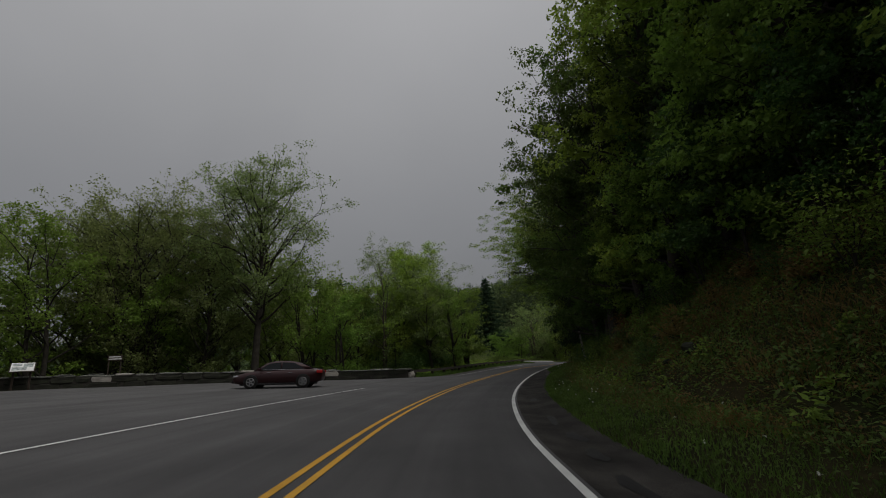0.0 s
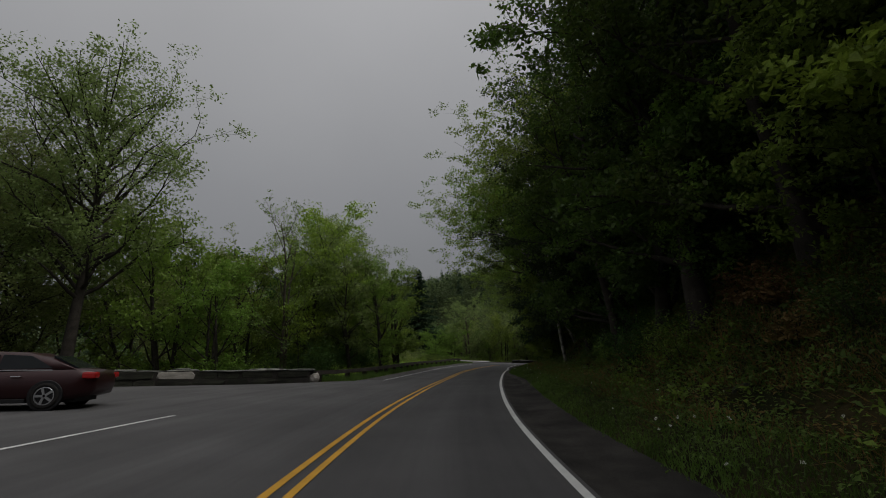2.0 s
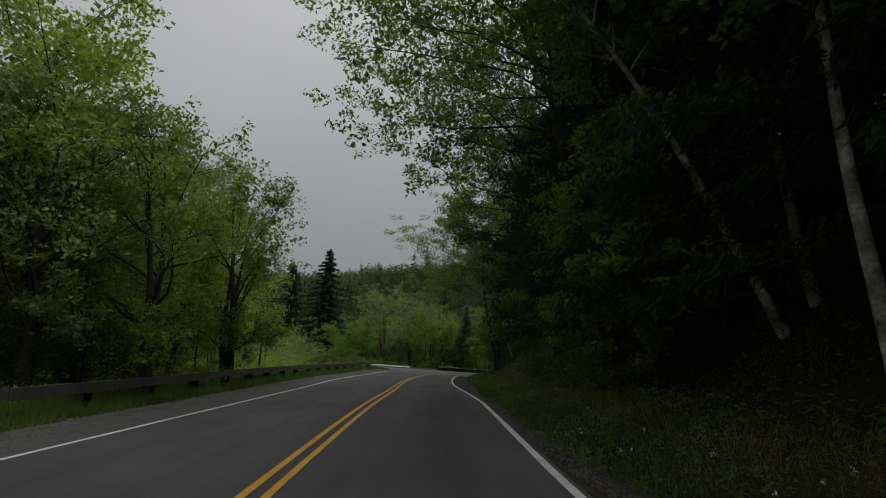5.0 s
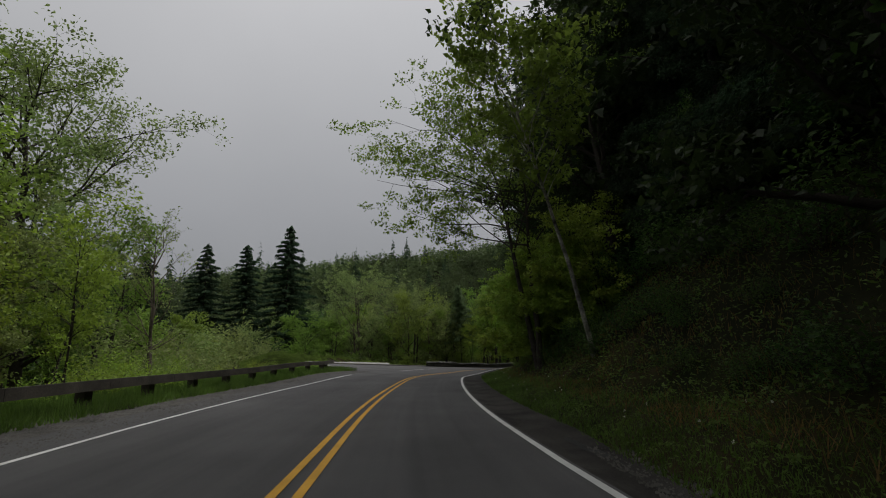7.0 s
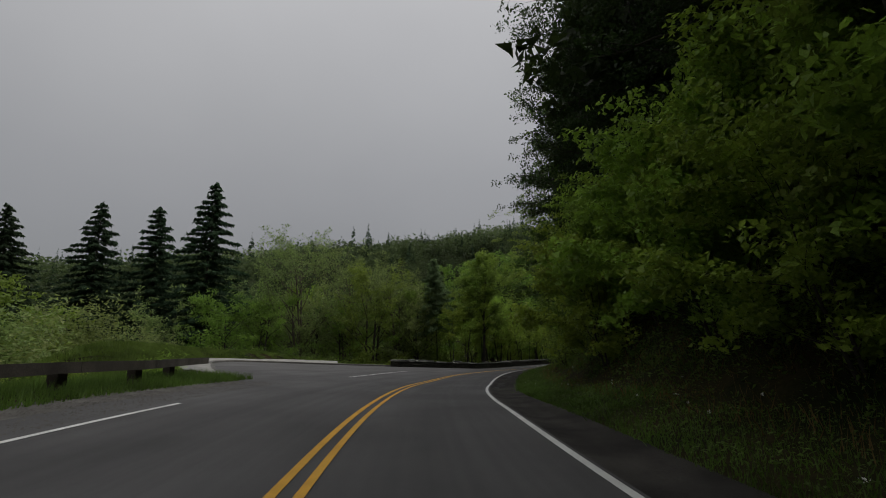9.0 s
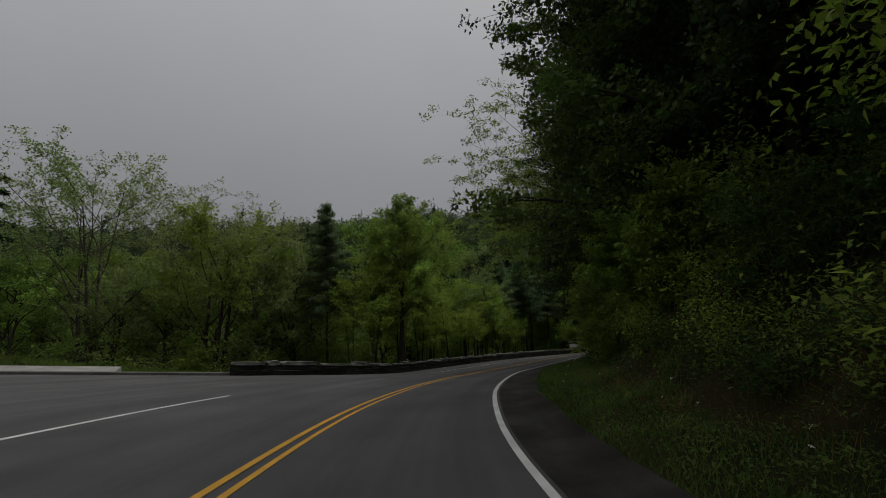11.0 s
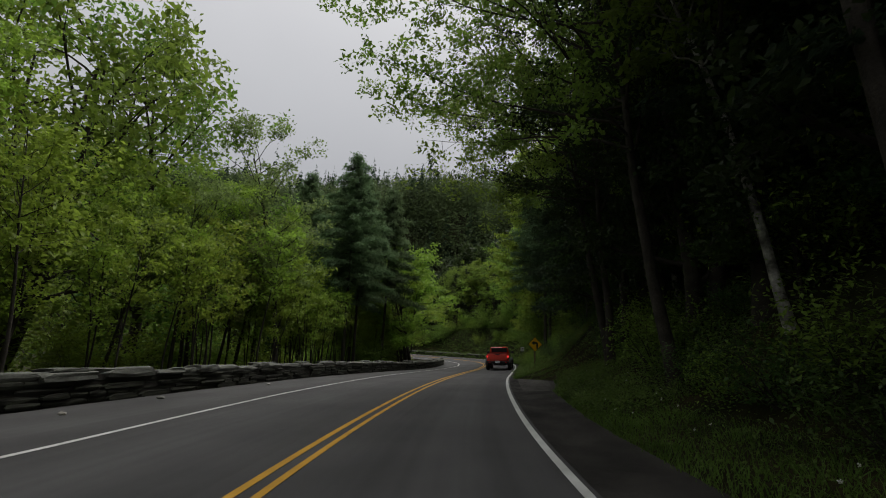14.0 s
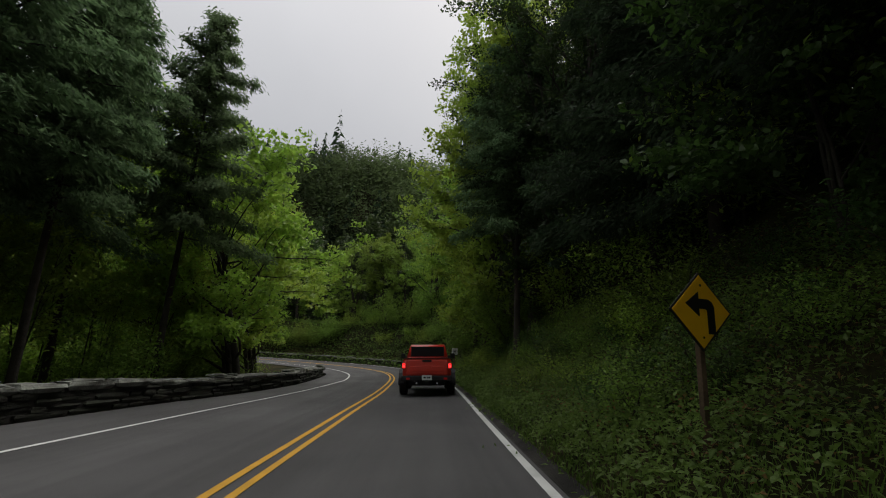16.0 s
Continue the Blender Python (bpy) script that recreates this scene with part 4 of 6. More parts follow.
# far woods on the hills
def far_woods():
    rng = np.random.RandomState(5)
    vs, fs, n = [], [], 0
    nv, nf, m = [], [], 0
    a, r = np.radians(rng.uniform(-125, 75, 5200)), np.sqrt(rng.uniform(60 ** 2, 275 ** 2, 5200))
    a, r = np.r_[a, rng.uniform(.42, 1.15, 700)], np.r_[r, rng.uniform(75, 190, 700)]
    X, Y = 40 + r * np.sin(a), 120 + r * np.cos(a)
    s, d, _ = locate(X, Y)
    Z = ground_height(X, Y)
    for k in range(len(X)):
        if -34 < d[k] < 30 or Y[k] < -10 or (Y[k] < 150 and X[k] > -60 and d[k] < 0):
            continue
        x, y, z, h = X[k], Y[k], Z[k], rng.uniform(9, 15)
        steep = r[k] > 175
        if rng.rand() < ((.8 if a[k] > .6 else .14) if steep else .12):
            h *= 1.25 if rng.rand() > .07 else 1.9
            cnt = 110
            u = rng.rand(cnt) ** 1.25
            rad = ((1 - u) * h * .2 + .15) * (.75 + .25 * np.sign(np.sin(u * h * 3.2)))
            az = rng.uniform(0, 6.28, cnt)
            out = np.stack([np.cos(az), np.sin(az), np.full(cnt, -.45)], -1)
            c = np.stack([x + np.cos(az) * rad * .6, y + np.sin(az) * rad * .6, z + u * h], -1)
            v, f = leaf_mesh(c, rad * 1.1 + .35, rng, .3, .6, out, True, .4)
            nv.append(v)
            nf.append(f + m)
            m += len(v)
        else:
            close = math.hypot(x - 56, y - 129) < 165
            cnt, fine = (300, .52) if close else (110, 1.05)
            p = rng.normal(size=(cnt, 3))
            p /= np.linalg.norm(p, axis=1)[:, None]
            p *= (rng.uniform(.6, 1.0, cnt) * (1 + .3 * np.sin(p[:, 0] * 5 + k) * np.cos(p[:, 2] * 4 + k)))[:, None]
            c = np.array([x, y, z + h * .5]) + p * np.array([h * .42, h * .42, h * .5])
            v, f = leaf_mesh(c, rng.uniform(.8, 1.6, cnt) * fine, rng, .1, .8, None, True)
            vs.append(v)
            fs.append(f + n)
            n += len(v)
    woods = fast_mesh("far_woods", np.vstack(vs), np.vstack(fs), LEAF_FAR, None)
    tagged(woods, "broadleaf woods on the far hills, leaf colour greyed for mist", "woods", kind="stuff")
    b = fast_mesh("far_conifers", np.vstack(nv), np.vstack(nf), NEEDLE, None)
    tagged(b, "dark conifers scattered over the far hills", "woods", kind="stuff")


# leaf green dulled and greyed to stand in for the mist
LEAF_FAR = mat("mist_greyed_leaf", (0.078, 0.108, 0.042), 0.7, 0.4, 0.02, 1.0, 0.0, leaf=True, island=0.45)
far_woods()

# ---- helpers for built things ----
def box(bm, x0, x1, y0, y1, z0, z1, m=None):
    v = [bm.verts.new(c) for c in ((x0, y0, z0), (x1, y0, z0), (x1, y1, z0), (x0, y1, z0), (x0, y0, z1), (x1, y0, z1), (x1, y1, z1), (x0, y1, z1))]
    for f in ((3, 2, 1, 0), (4, 5, 6, 7), (0, 1, 5, 4), (1, 2, 6, 5), (2, 3, 7, 6), (3, 0, 4, 7)):
        bm.faces.new([v[i] for i in f])
    if m is not None:
        bmesh.ops.transform(bm, matrix=m, verts=v)
    return v


def rounded(x0, x1, y0, y1, z0, z1, r=.02, seg=2):
    bm = bmesh.new()
    box(bm, x0, x1, y0, y1, z0, z1)
    bmesh.ops.bevel(bm, geom=bm.edges[:], offset=r, segments=seg, affect="EDGES", profile=.6)
    return bm


def loft(sections, close=True, cap=True):
    """A skin over rings of points of equal count."""
    bm = bmesh.new()
    rings = [[bm.verts.new(p) for p in s] for s in sections]
    n = len(rings[0])
    for a, b in zip(rings, rings[1:]):
        for k in range(n if close else n - 1):
            bm.faces.new((a[k], a[(k + 1) % n], b[(k + 1) % n], b[k]))
    if cap:
        bm.faces.new(rings[0][::-1])
        bm.faces.new(rings[-1])
    bmesh.ops.recalc_face_normals(bm, faces=bm.faces[:])
    return bm


def disc(radius, depth, axis, centre, seg=28, bevel=0.0, inner=0.0):
    bm = bmesh.new()
    prof = [(radius - bevel, -depth / 2), (radius, -depth / 2 + bevel), (radius, depth / 2 - bevel), (radius - bevel, depth / 2)]
    if inner:
        prof += [(inner, depth / 2), (inner, -depth / 2)]
    rings = []
    for r, h in prof:
        ring = []
        for k in range(seg):
            a = 2 * math.pi * k / seg
            p = {"x": (h, r * math.cos(a), r * math.sin(a)), "y": (r * math.cos(a), h, r * math.sin(a)), "z": (r * math.cos(a), r * math.sin(a), h)}[axis]
            ring.append(bm.verts.new(Vector(p) + Vector(centre)))
        rings.append(ring)
    pairs = list(zip(rings, rings[1:])) + ([(rings[-1], rings[0])] if inner else [])
    for a, b in pairs:
        for k in range(seg):
            bm.faces.new((a[k], a[(k + 1) % seg], b[(k + 1) % seg], b[k]))
    if not inner:
        bm.faces.new(rings[0])
        bm.faces.new(rings[-1][::-1])
    bmesh.ops.recalc_face_normals(bm, faces=bm.faces[:])
    return bm


def heading(s):
    """Turn about z that points a thing's +y along the road."""
    i = int(np.argmin(np.abs(DIST - s)))
    return math.degrees(math.atan2(-TAN[i, 0], TAN[i, 1]))


RED = plain("red_car_paint", (0.60, 0.035, 0.018), 0.3, 0.0, 0.5, 0.6)
MAROON = plain("maroon_car_paint", (0.026, 0.005, 0.006), 0.38, 0.2, 0.35, 0.2)
BLACK = mat("black_plastic", (0.012, 0.012, 0.013), 0.6, 0.2, 8.0, 200.0, 0.1)
RUBBER = mat("tyre_rubber", (0.014, 0.013, 0.012), 0.85, 0.25, 8.0, 90.0, 0.2)
GLASS_DARK = plain("tinted_glass", (0.012, 0.014, 0.016), 0.08, 0.0, 0.15)
CHROME = plain("chrome_trim", (0.6, 0.6, 0.62), 0.15, 1.0)
ALLOY = plain("alloy_wheel", (0.42, 0.42, 0.43), 0.3, 0.9)
PLATE = plain("plate_white", (0.6, 0.62, 0.6), 0.5)
SIGN_YELLOW = mat("yellow_sign_sheeting", (0.86, 0.47, 0.012), 0.55, 0.08, 3.0, 90.0, 0.02)
SIGN_BLACK = plain("black_sign_ink", (0.01, 0.01, 0.01), 0.5)
SIGN_WHITE = plain("white_sign_face", (0.6, 0.6, 0.58), 0.5)
SIGN_BROWN = mat("brown_sign_board", (0.035, 0.024, 0.016), 0.7, 0.3, 5.0, 60.0, 0.2)
POST_WOOD = mat("brown_sign_post", (0.10, 0.068, 0.042), 0.85, 0.3, 2.5, 40.0, 0.3)


def lamp_mat(name, colour, glow):
    m = plain(name, colour, 0.2, 0.0, 0.6)
    b = m.node_tree.nodes["Principled BSDF"]
    b.inputs["Emission Color"].default_value = (*colour, 1)
    b.inputs["Emission Strength"].default_value = glow
    return m


BRAKE = lamp_mat("lit_brake_lens", (0.9, 0.03, 0.03), 0.9)
TAIL = lamp_mat("red_tail_lens", (0.35, 0.01, 0.01), 0.05)


# ---- pickup: +y is forward, origin on the road under the rear axle's middle ----
def pickup():
    car = new("pickup_truck")

    def sect(y, w0, w1, z0, z1, r=.06):
        return [(-w0, y, z0 + r), (-w0 + r, y, z0), (w0 - r, y, z0), (w0, y, z0 + r), (w1, y, z1 - r), (w1 - r, y, z1), (-w1 + r, y, z1), (-w1, y, z1 - r)]

    part("bed", loft([sect(-1.02, .80, .79, .72, 1.33), sect(-.95, .82, .81, .68, 1.36), sect(.80, .82, .81, .68, 1.36)]), RED, car, "glossy red cargo bed", True)
    cab = loft([sect(.83, .82, .80, .62, 1.40), sect(2.2, .82, .80, .62, 1.40), sect(2.7, .80, .78, .62, 1.37), sect(3.9, .66, .62, .68, 1.30)])
    part("cab_body", cab, RED, car, "red cab and bonnet", True)
    top = loft([sect(.86, .76, .66, 1.38, 1.86, .05), sect(.98, .76, .66, 1.38, 1.90, .05), sect(2.1, .76, .67, 1.38, 1.90, .05), sect(2.5, .76, .67, 1.38, 1.84, .05)])
    part("hard_top", top, RED, car, "red hard top", True)
    rear_glass = part("rear_window", rounded(-.60, .60, .82, .86, 1.43, 1.81, .012), GLASS_DARK, car, "dark tinted rear window")
    for a, b in ((-.62, -.595), (.595, .62)):
        part("window_seal", rounded(a, b, .815, .86, 1.41, 1.83, .006), BLACK, rear_glass)
    for sx in (-1, 1):
        bm = bmesh.new()
        box(bm, -.012, .012, 1.05, 1.95, 1.45, 1.80, Matrix.Translation((sx * .735, 0, 0)) @ Matrix.Rotation(sx * radians(-11), 4, "Y") @ Matrix.Translation((0, 0, .02)))
        part("side_window", bm, GLASS_DARK, car, "dark side window")
    gate = part("tailgate", rounded(-.70, .70, -1.07, -1.01, .76, 1.30, .03), RED, car, "red pressed tailgate")
    part("pressing", rounded(-.58, .58, -1.085, -1.06, .86, 1.08, .02), RED, gate)
    part("latch_handle", rounded(-.16, .16, -1.095, -1.05, 1.225, 1.295, .015), BLACK, gate, "black tailgate handle")
    part("badge", rounded(-.17, .17, -1.092, -1.08, 1.0, 1.09, .006), RED, gate)
    part("top_rail", rounded(-.80, .80, -1.055, -.90, 1.345, 1.375, .012), BLACK, gate)
    for sx in (-1, 1):
        cluster = part("tail_light", rounded(sx * .775 - .075, sx * .775 + .075, -1.085, -.98, .98, 1.19, .02), BLACK, car, "square tail light in a black surround")
        part("brake_lens", rounded(sx * .775 - .052, sx * .775 + .052, -1.10, -1.07, 1.0, 1.17, .014), BRAKE, cluster, "glowing red brake lens")
        part("reverse_lens", rounded(sx * .775 - .03, sx * .775 + .03, -1.106, -1.09, 1.05, 1.09, .006), PLATE, cluster)
        mirror = part("side_mirror", rounded(sx * 1.0 - .09, sx * 1.0 + .09, 2.28, 2.40, 1.36, 1.56, .03), BLACK, car, "black side mirror")
        part("mirror_arm", rounded(min(sx * .80, sx * .95), max(sx * .80, sx * .95), 2.31, 2.37, 1.40, 1.45, .012), BLACK, mirror)
        for yc, nm in ((0, "rear_fender"), (3.48, "front_fender")):
            pts = []
            for k in range(9):
                a = math.pi * k / 8
                pts.append((yc + math.cos(a) * .56, .44 + math.sin(a) * .54))
            secs = [[(sx * .80, y, z), (sx * .985, y, z - .01), (sx * .985, y + (yc - y) * .10, z - .07), (sx * .80, y + (yc - y) * .10, z - .07)] for y, z in pts]
            part(nm, loft(secs), BLACK, car, "black flared fender")
    bumper = part("rear_bumper", rounded(-.86, .86, -1.24, -1.04, .55, .74, .04), BLACK, car, "black steel rear bumper")
    for sx in (-1, 1):
        part("fog_lamp", rounded(sx * .62 - .06, sx * .62 + .06, -1.255, -1.22, .60, .67, .012), TAIL, bumper)
        part("tow_hook", rounded(sx * .42 - .03, sx * .42 + .03, -1.30, -1.2, .50, .56, .012), BLACK, bumper)
    part("hitch", rounded(-.06, .06, -1.30, -1.1, .44, .55, .012), BLACK, bumper)
    plate = part("number_plate", rounded(-.165, .165, -1.262, -1.24, .585, .76, .006), PLATE, car, "white number plate with dark bars")
    for a, b in ((-.11, -.03), (0.0, .035), (.05, .115)):
        part("bar", rounded(a, b, -1.268, -1.258, .65, .70, .003), BLACK, plate)
    part("underbody", rounded(-.62, .62, -.95, 3.7, .38, .66, .05), BLACK, car)
    for sx in (-1, 1):
        part("exhaust", disc(.035, .3, "y", (sx * .34, -1.1, .48), 14), CHROME, car, "bright exhaust tip")
    for yc in (0, 3.48):
        for sx in (-1, 1):
            wheel = part("wheel", disc(.22, .20, "x", (sx * .83, yc, .405), 24, .02), BLACK, car)
            tyre = disc(.405, .27, "x", (sx * .83, yc, .405), 32, .05, .21)
            part("tyre", tyre, RUBBER, wheel, "chunky off-road tyre", True)
            part("rim", disc(.205, .05, "x", (sx * .94, yc, .405), 24, .015, .07), ALLOY, wheel)
    return tagged(car, "red pickup truck with black fenders driving along the road", "pickup truck")


truck = pickup()
tx, ty, tz = at_road(169.1, 1.87)
truck.matrix_basis = pose(float(tx), float(ty), float(tz), 0, -2.6, -63.5) @ Matrix.Diagonal((1.03, 1, .95, 1))


# ---- sedan: +x is forward, origin on the ground under its middle ----
def sedan():
    car = new("sedan_car")
    #      x     half width   sill   belt
    hull = [(-2.42, .62, .48, .86), (-2.34, .76, .34, .98), (-1.9, .88, .24, 1.02), (-1.2, .91, .20, .99), (0, .915, .20, .95), (1.1, .91, .20, .92), (1.7, .89, .22, .84), (2.2, .80, .26, .72), (2.42, .58, .32, .62)]
    secs = []
    for x, w, z0, z1 in hull:
        m = (z0 + z1) / 2
        secs.append([(x, -w + .08, z0), (x, w - .08, z0), (x, w, z0 + .12), (x, w, m + .08), (x, w - .06, z1 - .05), (x, w - .16, z1), (x, -w + .16, z1), (x, -w + .06, z1 - .05), (x, -w, m + .08), (x, -w, z0 + .12)])
    part("body", loft(secs), MAROON, car, "dark maroon painted body", True)
    roof = [(-1.98, .62, .97, 1.02), (-1.35, .60, .98, 1.28), (-.7, .60, .96, 1.44), (.1, .60, .95, 1.46), (.62, .58, .93, 1.36), (1.32, .62, .88, .95)]
    part("roof", loft([[(x, -.80, z0), (x, .80, z0), (x, w, z1 - .05), (x, w - .1, z1), (x, -w + .1, z1), (x, -w, z1 - .05)] for x, w, z0, z1 in roof]), MAROON, car, "maroon roof", True)
    for sy in (-1, 1):
        for nm, pts in (("front_window", ((-.16, 1.0), (.96, .97), (.46, 1.31), (-.16, 1.37))), ("rear_side_window", ((-1.42, 1.03), (-.24, 1.0), (-.24, 1.37), (-.86, 1.34)))):
            bm = bmesh.new()
            inn, out = [], []
            for x, z in pts:
                y = .80 - (z - .95) * .42
                inn.append(bm.verts.new((x, sy * (y - .03), z)))
                out.append(bm.verts.new((x, sy * (y + .022), z)))
            bm.faces.new(out)
            bm.faces.new(inn[::-1])
            for k in range(4):
                bm.faces.new((inn[k], inn[(k + 1) % 4], out[(k + 1) % 4], out[k]))
            bmesh.ops.recalc_face_normals(bm, faces=bm.faces[:])
            pane = part(nm, bm, GLASS_DARK, car, "dark side window with chrome trim")
            part("chrome_strip", rounded(pts[0][0] - .03, pts[1][0] + .03, sy * .80 - .02, sy * .80 + .02, .955, .985, .008), CHROME, pane, "bright chrome strip")
        part("sill", rounded(-1.0, 1.0, sy * .90 - .03, sy * .90 + .03, .17, .27, .015), BLACK, car)
        for x in (.42, -.72):
            part("door_handle", rounded(x - .11, x + .11, sy * .915 - .02, sy * .915 + .02, .80, .835, .012), CHROME, car, "chrome door handle")
        mir = part("side_mirror", rounded(.80, 1.0, sy * 1.0 - .08, sy * 1.0 + .08, .95, 1.08, .035), MAROON, car)
        part("headlight", rounded(1.98, 2.33, sy * .66 - .12, sy * .66 + .12, .58, .70, .04), CHROME, car, "clear headlight")
        part("tail_light", rounded(-2.44, -2.12, sy * .68 - .14, sy * .68 + .14, .76, .92, .04), TAIL, car, "red tail light")
        for x in (-1.42, 1.36):
            part("wheel_arch", disc(.385, .1, "y", (x, sy * .88, .34), 28, .01), BLACK, car)
            wheel = part("wheel", disc(.20, .16, "y", (x, sy * .83, .335), 24, .02), BLACK, car)
            part("tyre", disc(.335, .21, "y", (x, sy * .85, .335), 32, .04, .225), RUBBER, wheel, "", True)
            bm = bmesh.new()
            for k in range(5):
                box(bm, .03, .215, -.012, .012, -.028, .028, Matrix.Translation((x, sy * .945, .335)) @ Matrix.Rotation(k * 2 * math.pi / 5, 4, "Y"))
            part("spoke_star", bm, ALLOY, wheel, "five-spoke alloy rim")
            part("rim", disc(.228, .03, "y", (x, sy * .945, .335), 28, .008, .20), ALLOY, wheel)
    for nm, x0, x1, z0, z1 in (("windscreen", .55, 1.3, .93, 1.33), ("rear_screen", -1.95, -1.3, 1.0, 1.3)):
        bm = bmesh.new()
        a, b = ((x1, z0), (x0, z1)) if nm == "windscreen" else ((x0, z0), (x1, z1))
        v = [bm.verts.new(p) for p in ((a[0], -.62, a[1] + .035), (a[0], .62, a[1] + .035), (b[0], .52, b[1] + .055), (b[0], -.52, b[1] + .055), (a[0], -.62, a[1]), (a[0], .62, a[1]), (b[0], .52, b[1]), (b[0], -.52, b[1]))]
        for f in ((0, 1, 2, 3), (7, 6, 5, 4), (0, 4, 5, 1), (1, 5, 6, 2), (2, 6, 7, 3), (3, 7, 4, 0)):
            bm.faces.new([v[i] for i in f])
        bmesh.ops.recalc_face_normals(bm, faces=bm.faces[:])
        part(nm, bm, GLASS_DARK, car, "dark glass")
    part("front_bumper", rounded(2.2, 2.46, -.62, .62, .28, .46, .06), BLACK, car)
    part("grille", rounded(2.36, 2.47, -.42, .42, .50, .62, .03), CHROME, car)
    part("underbody", rounded(-2.0, 2.0, -.7, .7, .16, .3, .04), BLACK, car)
    return tagged(car, "dark maroon sedan with chrome window trim in the pull-off", "car")


saloon = sedan()
sx_, sy_ = -10.2, 25.4
ss_, sd_, _ = locate(sx_, sy_)
sz_ = float(at_road(ss_[0], sd_[0])[2])
saloon.matrix_basis = pose(sx_, sy_, sz_, 0, -2.4, 193)


# ---- stone walls ----
def stone_mesh(seed, rough=.12):
    """A roughly squared block of unit size with chipped, uneven edges."""
    rng = np.random.RandomState(seed)
    bm = bmesh.new()
    box(bm, -.5, .5, -.5, .5, 0, 1)
    bmesh.ops.subdivide_edges(bm, edges=bm.edges[:], cuts=1, use_grid_fill=True)
    for v in bm.verts:
        at_corner = sum(abs(abs(c) - .5) < .01 for c in (v.co.x, v.co.y, v.co.z - .5))
        v.co -= Vector((v.co.x, v.co.y, v.co.z - .5)) * (0, 0, .06, .16)[at_corner]
        v.co += Vector(rng.normal(size=3) * rough * .49)
    me = bpy.data.meshes.new("stone")
    bm.normal_update()
    bm.to_mesh(me)
    bm.free()
    return me


def dress(me, material):
    me = me.copy()
    me.materials.append(material)
    return me


BLOCKS = [stone_mesh(200 + k) for k in range(6)]
# same blocks, darkened for the less lit faces, paler for the tops
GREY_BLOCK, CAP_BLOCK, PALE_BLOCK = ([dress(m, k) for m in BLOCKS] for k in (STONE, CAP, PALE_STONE))


